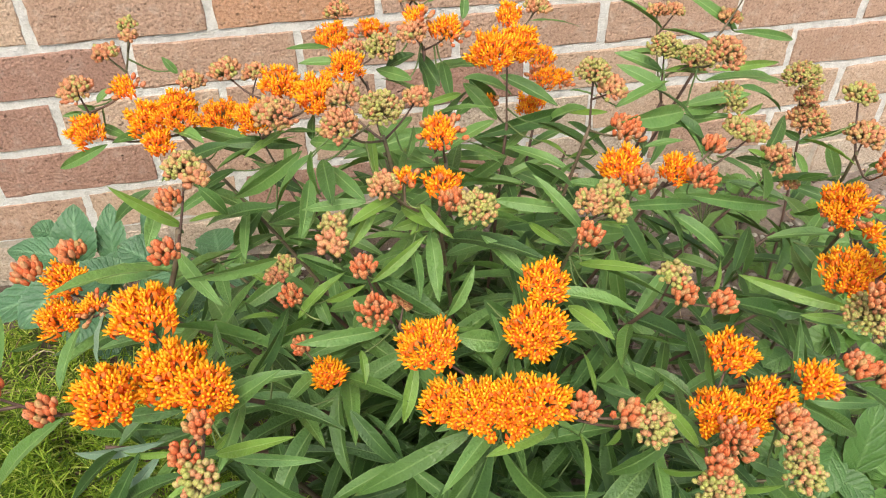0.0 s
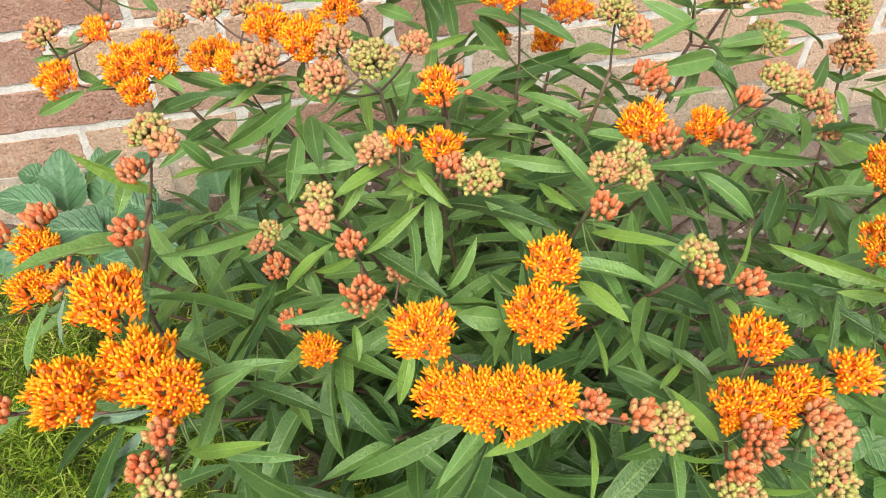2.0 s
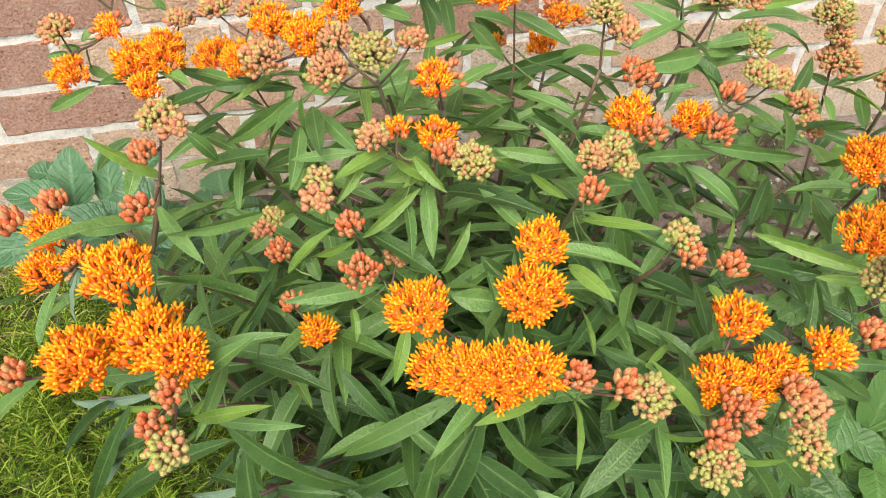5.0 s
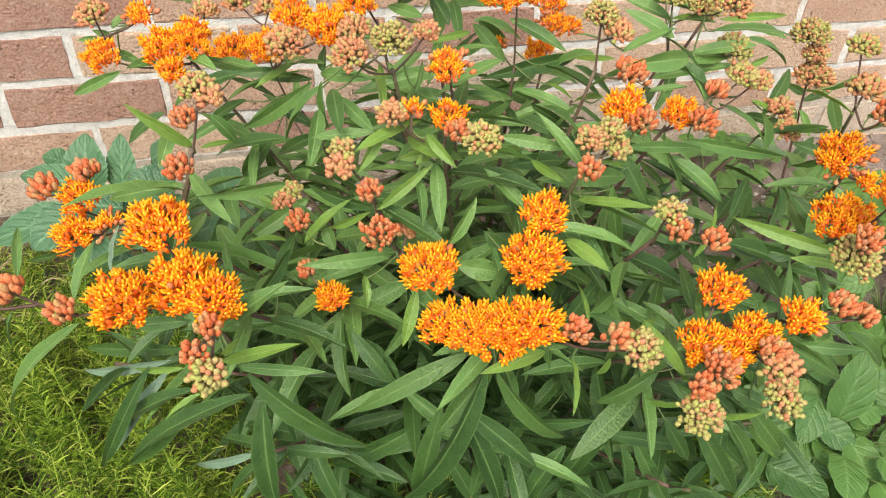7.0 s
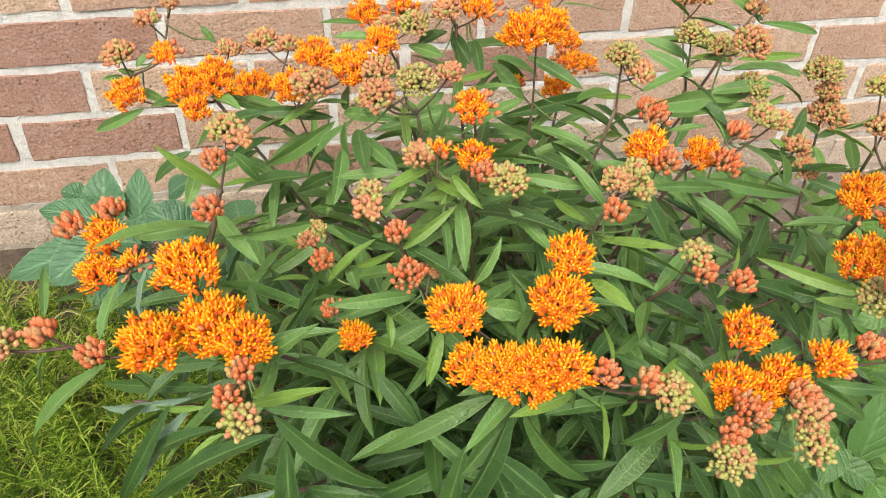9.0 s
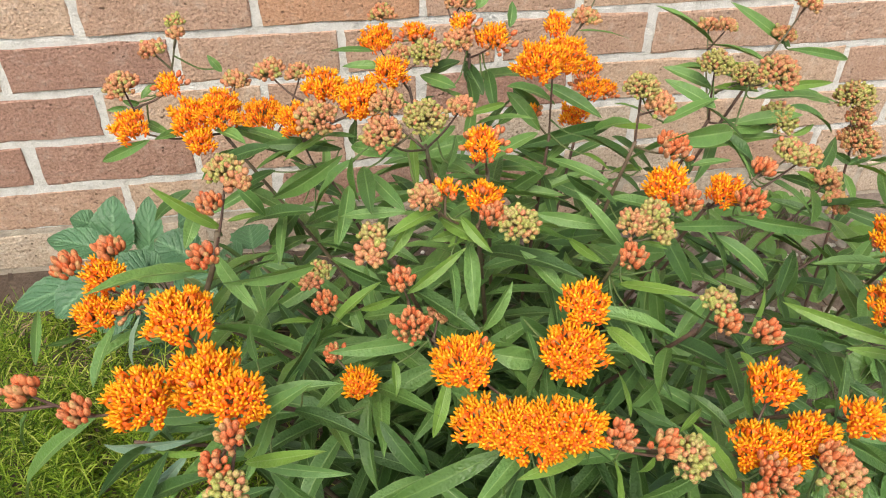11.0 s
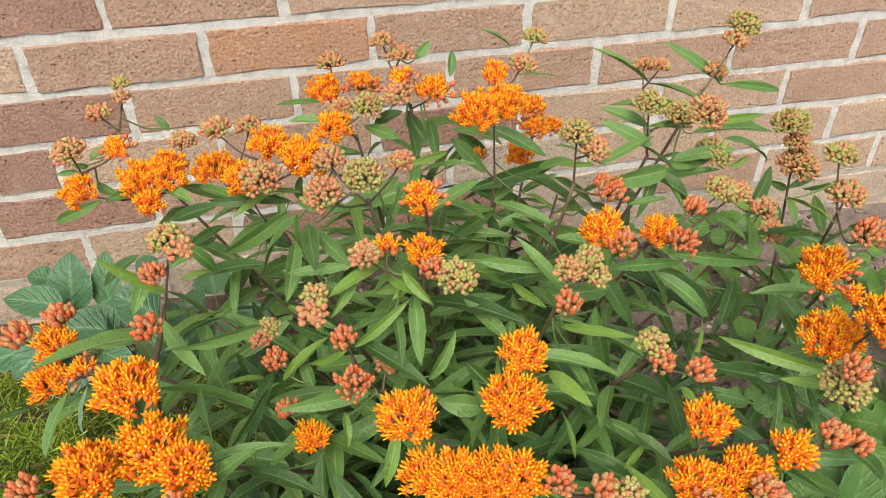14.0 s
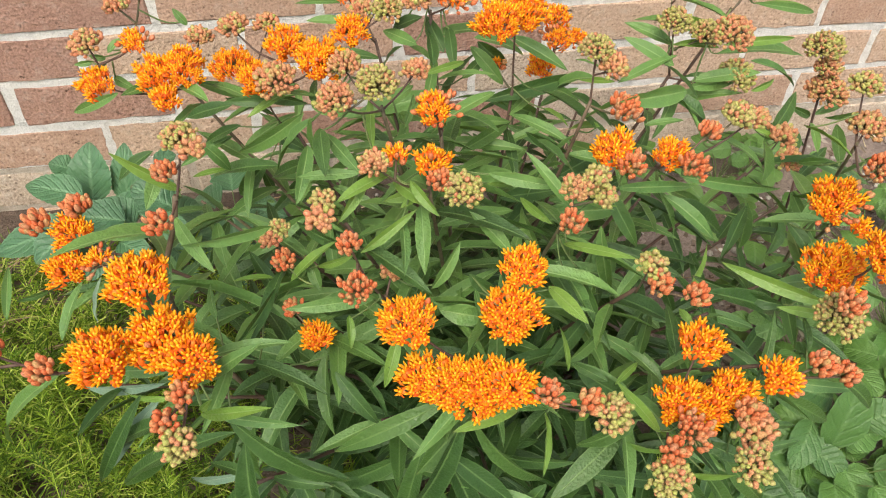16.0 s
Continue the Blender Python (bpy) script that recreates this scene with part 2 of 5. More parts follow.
HOOD = tint_mat("flower_hood", [(0.0, (0.90, 0.265, 0.006)), (0.5, (0.95, 0.34, 0.009)), (1.0, (0.98, 0.41, 0.013))], 0.5, 500, 0.3, 0.15)
TIP = tint_mat("hood_tip", [(0.0, (1.0, 0.38, 0.010)), (0.5, (1.0, 0.46, 0.015)), (1.0, (1.0, 0.54, 0.025))], 0.5, 500, 0.3, 0.12)
PETAL = tint_mat("flower_petal", [(0.0, (0.80, 0.125, 0.010)), (0.5, (0.89, 0.180, 0.012)), (1.0, (0.94, 0.240, 0.016))], 0.55, 500, 0.25, 0.18)
CENTRE = tint_mat("flower_centre", [(0.0, (0.98, 0.42, 0.02)), (1.0, (1.0, 0.50, 0.045))], 0.5, 500, 0.0, 0.1)
RED_BUD = tint_mat("bud_red", [(0.0, (0.70, 0.175, 0.066)), (0.5, (0.72, 0.225, 0.090)), (1.0, (0.70, 0.295, 0.135))], 0.5, 420, 0.15, 0.22, 0.35)
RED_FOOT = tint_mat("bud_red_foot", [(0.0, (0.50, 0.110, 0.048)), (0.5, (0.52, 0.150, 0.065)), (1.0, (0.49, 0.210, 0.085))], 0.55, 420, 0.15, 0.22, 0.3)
PINK_BUD = tint_mat("bud_pink", [(0.0, (0.68, 0.265, 0.150)), (0.5, (0.66, 0.31, 0.165)), (1.0, (0.62, 0.365, 0.165))], 0.55, 420, 0.2, 0.22, 0.3)
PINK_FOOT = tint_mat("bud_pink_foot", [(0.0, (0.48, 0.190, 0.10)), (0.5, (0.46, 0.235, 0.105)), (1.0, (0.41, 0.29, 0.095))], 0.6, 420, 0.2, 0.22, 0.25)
GREEN_BUD = tint_mat("bud_green", [(0.0, (0.44, 0.42, 0.13)), (0.5, (0.50, 0.42, 0.17)), (1.0, (0.56, 0.37, 0.19))], 0.55, 420, 0.2, 0.22, 0.3)
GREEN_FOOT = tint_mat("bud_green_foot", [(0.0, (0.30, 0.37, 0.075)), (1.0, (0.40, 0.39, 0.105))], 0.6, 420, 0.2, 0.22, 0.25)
GREEN_STALK = tint_mat("green_stalk", [(0.0, (0.10, 0.16, 0.05)), (1.0, (0.16, 0.21, 0.07))], 0.6, 300)
STALK = tint_mat("flower_stalk", [(0.0, (0.20, 0.21, 0.08)), (1.0, (0.34, 0.22, 0.11))], 0.6, 300)
STEM = tint_mat("stem", [(0.0, (0.090, 0.050, 0.040)), (0.5, (0.13, 0.080, 0.060)), (1.0, (0.14, 0.13, 0.070))], 0.6, 240, 0.0, 0.3)
MOSS = tint_mat("needle_green", [(0.0, (0.060, 0.12, 0.015)), (0.36, (0.16, 0.28, 0.030)), (0.74, (0.40, 0.55, 0.065)), (1.0, (0.62, 0.66, 0.19))], 0.55, 300, 0.35, 0.2)
STRAW = tint_mat("straw", [(0.0, (0.20, 0.12, 0.07)), (0.5, (0.36, 0.25, 0.15)), (1.0, (0.50, 0.40, 0.27))], 0.8, 200)
CHIP = tint_mat("mulch", [(0.0, (0.055, 0.038, 0.03)), (0.5, (0.14, 0.10, 0.075)), (0.85, (0.24, 0.19, 0.15)), (1.0, (0.40, 0.36, 0.32))], 0.9, 160)


STONE = tint_mat("stone", [(0.0, (0.28, 0.25, 0.23)), (0.5, (0.46, 0.42, 0.38)), (1.0, (0.66, 0.63, 0.58))], 0.85, 220)


# ---- mesh helpers ----
def link(name, verts, faces, mats, parent=None, label="", index=None, uvs=None, smooth=True):
    me = bpy.data.meshes.new(name)
    me.from_pydata([tuple(map(float, q)) for q in verts], [], [tuple(map(int, f)) for f in faces])
    for m in mats:
        me.materials.append(m)
    if index is not None:
        me.polygons.foreach_set("material_index", np.asarray(index, dtype=np.int32))
    if uvs is not None:
        lay = me.uv_layers.new(name="UVMap")
        loops = np.zeros(len(me.loops), dtype=np.int32)
        me.loops.foreach_get("vertex_index", loops)
        lay.data.foreach_set("uv", np.asarray(uvs, dtype=np.float32)[loops].ravel())
    if smooth:
        me.polygons.foreach_set("use_smooth", np.ones(len(me.polygons), dtype=bool))
    me.update()
    ob = new(name, me)
    if parent is not None:
        ob.parent = parent
    if label:
        ob["label"] = label
    return ob


def again(ob, parent=None):
    """Another object on the same mesh."""
    o = new(ob.name.split(".")[0], ob.data)
    o.parent = parent
    return o


class Heap:
    """Gathers many small pieces into one mesh."""
    def __init__(self):
        self.v, self.f, self.m, self.uv, self.n = [], [], [], [], 0

    def add(self, verts, faces, mi=0, uv=None):
        verts = np.asarray(verts, dtype=float)
        self.v.append(verts)
        self.f += [tuple(i + self.n for i in q) for q in faces]
        self.m += list(mi) if isinstance(mi, (list, tuple)) else [mi] * len(faces)
        self.uv.append(np.asarray(uv, dtype=float) if uv is not None else np.zeros((len(verts), 2)))
        self.n += len(verts)

    def link(self, name, mats, parent=None, label="", uv=False, smooth=True):
        return link(name, np.vstack(self.v), self.f, mats, parent, label, self.m, np.vstack(self.uv) if uv else None, smooth)


def unit(v):
    v = np.asarray(v, dtype=float)
    return v / (np.linalg.norm(v) + 1e-12)


def axes(z, hint=(0.3, 0.7, 0.2)):
    """Columns x, y, z of a turn whose z is the given way."""
    z = unit(z)
    x = np.cross(hint, z)
    if np.linalg.norm(x) < 1e-3:
        x = np.cross((1, 0, 0), z)
    x = unit(x)
    return np.stack([x, np.cross(z, x), z], axis=1)


def glide(points, n):
    """A smooth line through the points."""
    P = np.asarray(points, dtype=float)
    P = np.vstack([2 * P[0] - P[1], P, 2 * P[-1] - P[-2]])
    out = []
    for i in range(1, len(P) - 2):
        for s in np.linspace(0, 1, n, endpoint=False):
            a, b, c, d = P[i - 1:i + 3]
            out.append(0.5 * (2 * b + (c - a) * s + (2 * a - 5 * b + 4 * c - d) * s * s + (3 * b - a - 3 * c + d) * s ** 3))
    out.append(P[-2])
    return np.array(out)


def tube(line, r0, r1, sides=7):
    line = np.asarray(line, dtype=float)
    v, f, n = [], [], len(line)
    frame_x = None
    for i, q in enumerate(line):
        t = unit(line[min(i + 1, n - 1)] - line[max(i - 1, 0)])
        if frame_x is None:
            frame_x = axes(t)[:, 0]
        frame_x = unit(frame_x - t * np.dot(frame_x, t))
        y = np.cross(t, frame_x)
        r = r0 + (r1 - r0) * i / (n - 1)
        for k in range(sides):
            a = 2 * math.pi * k / sides
            v.append(q + r * (math.cos(a) * frame_x + math.sin(a) * y))
    for i in range(n - 1):
        for k in range(sides):
            f.append((i * sides + k, i * sides + (k + 1) % sides, (i + 1) * sides + (k + 1) % sides, (i + 1) * sides + k))
    f.append(tuple(range((n - 1) * sides, n * sides)))
    f.append(tuple(reversed(range(sides))))
    return np.array(v), f


rng = np.random.default_rng(7)

# ---- brick wall: 8 x 2 2/3 inch modules, face in the plane y = 0 ----
BL, BH, JOINT = 0.2032, 0.0677, 0.0105
wall = tagged(new("wall_north"), "tan and red-brown brick garden wall with wide pale mortar joints", "wall", kind="structure")
h = Heap()
for x0, x1, z0, z1, y0, y1, mi in ((-4.0, 6.0, 0.072, 2.6, 0.0024, 0.20, 0), (-4.0, 6.0, -0.3, 0.0717, 0.0026, 0.198, 1)):
    h.add([(x, y, z) for x in (x0, x1) for y in (y0, y1) for z in (z0, z1)],
          [(0, 1, 3, 2), (4, 6, 7, 5), (0, 4, 5, 1), (2, 3, 7, 6), (0, 2, 6, 4), (1, 5, 7, 3)], mi)
h.link("mortar", [MORTAR, BASE_MORTAR], wall, smooth=False)


def brick_verts(L, H, seed):
    """A worn brick: bevelled front edge that wanders a little."""
    g = np.random.default_rng(seed)
    nx, nz = 10, 4
    v, f = [], []
    for depth, inset in ((0.0, 0.0018), (0.0020, 0.0004), (0.03, 0.0)):
        ring = []
        for i in range(nx):
            ring.append((-L / 2 + inset + (L - 2 * inset) * i / nx, -H / 2 + inset))
        for i in range(nz):
            ring.append((L / 2 - inset, -H / 2 + inset + (H - 2 * inset) * i / nz))
        for i in range(nx):
            ring.append((L / 2 - inset - (L - 2 * inset) * i / nx, H / 2 - inset))
        for i in range(nz):
            ring.append((-L / 2 + inset, H / 2 - inset - (H - 2 * inset) * i / nz))
        wob = g.normal(0, 0.0009, (len(ring), 2)) * (1.0 if depth < 0.02 else 0.0)
        for (x, z), w in zip(ring, wob):
            v.append((x + w[0], depth + abs(w[0]) * 0.6, z + w[1]))
    k = 2 * (nx + nz)
    for r in range(2):
        for i in range(k):
            f.append((r * k + i, (r + 1) * k + i, (r + 1) * k + (i + 1) % k, r * k + (i + 1) % k))
    f.append(tuple(range(k)))
    return np.array(v), f


variants = [brick_verts(BL - JOINT, BH - JOINT, 50 + i) for i in range(8)]
meshes = {}
rest = Heap()
g = np.random.default_rng(11)
for course in range(-1, 36):
    z = (course + 0.5) * BH
    off = 0.0 if course % 2 == 1 else 0.5
    for i in range(-18, 29):
        x = (i + 0.5 + off) * BL
        if x < -3.8 or x > 5.8:
            continue
        near = -0.75 < x < 1.95 and -1 < course < 11
        tone = int(g.choice(4, p=(0.22, 0.33, 0.33, 0.12)))
        if course < 1:
            tone = 3 if g.random() < 0.6 else 2
        if near and (i, course) in TONES:
            tone = TONES[(i, course)]
        k = int(g.integers(8))
        jig = (g.normal(0, 0.0012), g.normal(0, 0.0006), g.normal(0, 0.0008))
        if near:
            if (k, tone) not in meshes:
                ob = link("brick", *variants[k], [BRICKS[tone]], wall, smooth=False)
                meshes[(k, tone)] = ob
            else:
                ob = again(meshes[(k, tone)], wall)
            ob.location = (x + jig[0], jig[1], z + jig[2])
            ob.rotation_euler = (0, float(g.normal(0, 0.004)), 0)
        else:
            rest.add(variants[k][0] + np.array((x + jig[0], jig[1], z + jig[2])), variants[k][1], tone)
tagged(rest.link("brickwork", BRICKS, wall, smooth=False), kind="stuff")

# ---- ground: one sheet to the horizon ----
def ground_z(x, y):
    n = noise.noise(Vector((x * 5, y * 5, 0.3))) * 0.010 + noise.noise(Vector((x * 16, y * 16, 4))) * 0.006 + noise.noise(Vector((x * 45, y * 45, 9))) * 0.003
    return n * (1.0 if abs(x) < 4 and abs(y) < 4 else 0.3) - 0.004


def steps(lo, hi, fine, coarse):
    mid = np.arange(lo, hi + 1e-6, fine)
    out = [d for d in coarse]
    return np.concatenate([[lo - d for d in reversed(out)], mid, [hi + d for d in out]])


FAR = (0.1, 0.3, 0.8, 2, 5, 12, 30, 80, 200, 500)
xs, ys = steps(-0.7, 1.9, 0.02, FAR), steps(-1.0, 0.06, 0.02, FAR)
v = [(x, y, ground_z(x, y)) for y in ys for x in xs]
f = [(j * len(xs) + i, j * len(xs) + i + 1, (j + 1) * len(xs) + i + 1, (j + 1) * len(xs) + i) for j in range(len(ys) - 1) for i in range(len(xs) - 1)]
ground = tagged(link("ground", v, f, [SOIL]), "dry grey-brown garden soil at the foot of the wall", "ground", kind="structure")


# ---- flower parts ----
def floret_piece():
    """Five spreading hoods like a crown, five petals bent back, a pale centre; z is outward, lengths in metres."""
    v, f, m = [], [], []

    def put(vs, fs, mi):
        o = len(v)
        v.extend(vs)
        f.extend(tuple(i + o for i in q) for q in fs)
        m.extend([mi] * len(fs))
    for k in range(5):
        c, s = math.cos(k * 1.2566), math.sin(k * 1.2566)
        # a hood: outer ridge, two edges and inner hollow, in four rows from foot to tip
        rows = [[(r0, 0.0, z0), (r1, w, z1), (r2, 0.0, z2), (r1, -w, z1)] for r0, z0, r1, z1, w, r2, z2 in
                ((1.15, 0.0, 0.95, 0.2, 0.45, 0.75, 0.3), (1.95, 1.1, 1.55, 1.4, 0.80, 1.20, 1.4), (2.55, 2.5, 2.20, 2.7, 0.78, 1.80, 2.8))]
        pts = [(r * c - w * s, r * s + w * c, z) for row in rows for r, w, z in row]
        pts.append((2.75 * c, 2.75 * s, 3.8))
        put(pts[:8], [(a, (a + 1) % 4, 4 + (a + 1) % 4, 4 + a) for a in range(4)], 0)
        put(pts[4:], [(a, (a + 1) % 4, 4 + (a + 1) % 4, 4 + a) for a in range(4)] + [(4 + a, 4 + (a + 1) % 4, 8) for a in range(4)], 7)
        c, s = math.cos(k * 1.2566 + 0.628), math.sin(k * 1.2566 + 0.628)
        put([(r * c - w * s, r * s + w * c, z) for r, w, z in
             ((0.7, 0.6, 0.2), (0.7, -0.6, 0.2), (2.2, -1.0, -0.3), (2.4, 0, 0.0), (2.2, 1.0, -0.3), (2.9, -0.85, -2.0), (3.2, 0, -1.7), (2.9, 0.85, -2.0), (3.3, 0, -4.4))],
            [(0, 1, 2, 3), (0, 3, 4), (3, 2, 5, 6), (4, 3, 6, 7), (6, 5, 8), (7, 6, 8)], 1)
    ring = [(q * math.cos(k * 1.2566), q * math.sin(k * 1.2566), z) for q, z in ((0.75, 0), (0.75, 2.0)) for k in range(5)] + [(0, 0, 2.4)]
    put(ring, [(k, (k + 1) % 5, 5 + (k + 1) % 5, 5 + k) for k in range(5)] + [(5 + k, 5 + (k + 1) % 5, 10) for k in range(5)], 2)
    return np.array(v) * 0.001, f, m


def bud_piece(r, L):
    """A plump five-ridged bud on z with a blunt tip."""
    v, f = [], []
    prof = ((0.03, 0.40), (0.16, 0.80), (0.36, 0.97), (0.58, 1.0), (0.78, 0.86), (0.93, 0.50))
    for zf, rf in prof:
        for k in range(10):
            a = k * 0.6283
            q = r * rf * (1.0 if k % 2 == 0 else 0.80)
            v.append((q * math.cos(a), q * math.sin(a), L * zf))
    v += [(0, 0, 0), (0, 0, L)]
    n = len(prof)
    for i in range(n - 1):
        for k in range(10):
            f.append((i * 10 + k, i * 10 + (k + 1) % 10, (i + 1) * 10 + (k + 1) % 10, (i + 1) * 10 + k))
    for k in range(10):
        f.append((n * 10, (k + 1) % 10, k))
        f.append((n * 10 + 1, (n - 1) * 10 + k, (n - 1) * 10 + (k + 1) % 10))
    return np.array(v), f


FLORET = floret_piece()
UMBEL_MATS = [HOOD, PETAL, CENTRE, RED_BUD, PINK_BUD, GREEN_BUD, STALK, TIP, RED_FOOT, PINK_FOOT, GREEN_FOOT]


def bud_faces(tint):
    """Material of each face of a bud: its foot, its sides, a five-rayed tip."""
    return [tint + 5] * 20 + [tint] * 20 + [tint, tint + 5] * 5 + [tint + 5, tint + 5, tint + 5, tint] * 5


KINDS = {  # share of open florets, bud material, bud radius and length
    "F": (1.0, 3, 0.0019, 0.0058), "M": (0.55, 3, 0.0020, 0.0060), "R": (0.0, 3, 0.00175, 0.0070),
    "P": (0.0, 4, 0.0018, 0.0047), "G": (0.0, 5, 0.00155, 0.0038)}
NAMES = {"F": ("flower_head", "clear orange florets wide open"), "M": ("flower_head", "orange florets half open among red buds"),
         "R": ("bud_head", "coral red pointed buds"), "P": ("bud_head", "dusty pink round buds"), "G": ("bud_head", "small yellow-green buds")}


def umbel_plan(kind, size, seed):
    """The stalks of a dome about 2 * size wide with its foot at the origin, and the place, turn and size of each floret or bud."""
    g = np.random.default_rng(seed)
    share, bm_i, br, bl = KINDS[kind]
    stalks, pieces = Heap(), []
    reach = max(size - {"F": 0.0064, "M": 0.0062, "R": 0.0068, "P": 0.0050, "G": 0.0040}[kind], 0.0045)
    spread = {"F": 1.6, "M": 1.6, "R": 1.35, "P": 1.5, "G": 1.5}[kind]
    shell = reach + (0.002 if kind in "FM" else bl * 0.55)
    wide = {"F": 0.0062, "M": 0.0060, "R": 0.0044}.get(kind, 1.75 * br) * (0.92 if size > 0.02 else 1.0)
    n = max(6, int(2 * math.pi * shell ** 2 * (1 - math.cos(spread)) / wide ** 2 * 0.98))
    lean_side = g.uniform(0, 6.28)
    for i in range(n):
        c = 1 - (i + 0.5) / n * (1 - math.cos(spread))
        az = i * 2.39996 + g.normal(0, 0.15)
        th = math.acos(max(-1, min(1, c))) + g.normal(0, 0.05)
        d = np.array((math.sin(th) * math.cos(az), math.sin(th) * math.sin(az), math.cos(th)))
        r = reach * (g.uniform(0.68, 1.20) if kind in "FM" else g.uniform(0.78, 1.08)) + g.normal(0, 0.0008)
        q = d * r
        stalks.add(*tube([d * 0.001, d * r * 0.5 + (0, 0, 0.0005), q], 0.0004, 0.00055, 4), 6)
        is_open = kind == "F" and g.random() < 0.99 or kind == "M" and 0.35 * math.cos(az - lean_side) * math.sin(th) + math.cos(th) + g.normal(0, 0.22) > 0.45
        # open florets stand up, buds point outward
        way = unit(d + np.array((0, 0, 1.15 if is_open else 2.0 if kind == "R" else 0.55)) + g.normal(0, 0.10, 3))
        A = axes(way, g.normal(0, 1, 3))
        tint = bm_i if g.random() > 0.20 else {3: 4, 4: 5, 5: 4}[bm_i]
        pieces.append((is_open, q, A, g.uniform(1.0, 1.22) if is_open else g.uniform(0.84, 1.10), tint))
    return stalks, pieces


UMBELS, PIECES, COUNT = {}, {}, {"floret": 0, "bud": 0, "rear": 0}


def piece_mesh(kind, is_open, tint):
    """The shared mesh of one floret, or one bud of that kind."""
    key = "floret" if is_open else (kind, tint)
    if key not in PIECES:
        share, bm_i, br, bl = KINDS[kind]
        if is_open:
            ob = link("floret", FLORET[0], FLORET[1], UMBEL_MATS, index=FLORET[2])
        else:
            bv, bf = bud_piece(br, bl)
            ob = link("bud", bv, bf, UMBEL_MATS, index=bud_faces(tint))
        PIECES[key] = ob.data
        bpy.data.objects.remove(ob)
    return PIECES[key]


def umbel(plant, kind, x, y, z, r, lean=(0, 0)):
    """A flower or bud cluster, middle of its dome at x, y, z. The foremost ones are built floret by floret."""
    r *= 1.07 if kind in "FM" else 1.0
    size = min((0.010, 0.013, 0.016, 0.019, 0.022, 0.026), key=lambda s: abs(s - r))
    key = (kind, size, int(rng.integers(3 if kind in "FM" else 2)))
    if key not in UMBELS:
        stalks, pieces = umbel_plan(kind, size, 100 + len(UMBELS))
        UMBELS[key] = [stalks, pieces, None, None]
    stalks, pieces, whole, bare = UMBELS[key]
    name, label = NAMES[kind]
    way = unit((lean[0], lean[1], 1.0))
    foot = np.array((x, y, z)) - way * size * 0.42
    A = axes(way, (math.cos(rng.uniform(0, 6.28)), math.sin(rng.uniform(0, 6.28)), 0.1))
    s = r / size * (1.0 if kind in "FM" else 1.17 if z < 0.42 else 1.05)
    n_open = sum(q[0] for q in pieces)
    single = (y < -0.44 or kind != "G" and COUNT["rear"] + len(pieces) <= 1150) if n_open == 0 else y < -0.60 and COUNT["floret"] + n_open <= 340
    if single:
        COUNT["rear"] += len(pieces) if y >= -0.44 and n_open == 0 else 0
        COUNT["floret"] += n_open
        COUNT["bud"] += len(pieces) - n_open
        if bare is None:
            ob = stalks.link(name, UMBEL_MATS)
            UMBELS[key][3] = ob.data
        else:
            ob = new(name, bare)
        for is_open, q, B, k, tint in pieces:
            o = new("floret" if is_open else "bud", piece_mesh(kind, is_open, tint))
            o.parent = ob
            o.matrix_basis = Matrix([[*(B[i] * k), q[i]] for i in range(3)] + [[0, 0, 0, 1]])
    else:
        if whole is None:
            H = Heap()
            H.v, H.f, H.m, H.uv, H.n = list(stalks.v), list(stalks.f), list(stalks.m), list(stalks.uv), stalks.n
            for is_open, q, B, k, tint in pieces:
                if is_open:
                    H.add(q + (FLORET[0] * k) @ B.T, FLORET[1], FLORET[2])
                else:
                    bv, bf = bud_piece(KINDS[kind][2] * k, KINDS[kind][3] * k)
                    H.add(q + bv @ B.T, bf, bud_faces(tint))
            ob = H.link(name, UMBEL_MATS)
            UMBELS[key][2] = ob.data
        else:
            ob = new(name, whole)
        ob["kind"] = "stuff"
    ob["label"] = label
    ob.parent = plant
    ob.matrix_basis = Matrix([[*(A[i] * s), foot[i]] for i in range(3)] + [[0, 0, 0, 1]])
    return foot


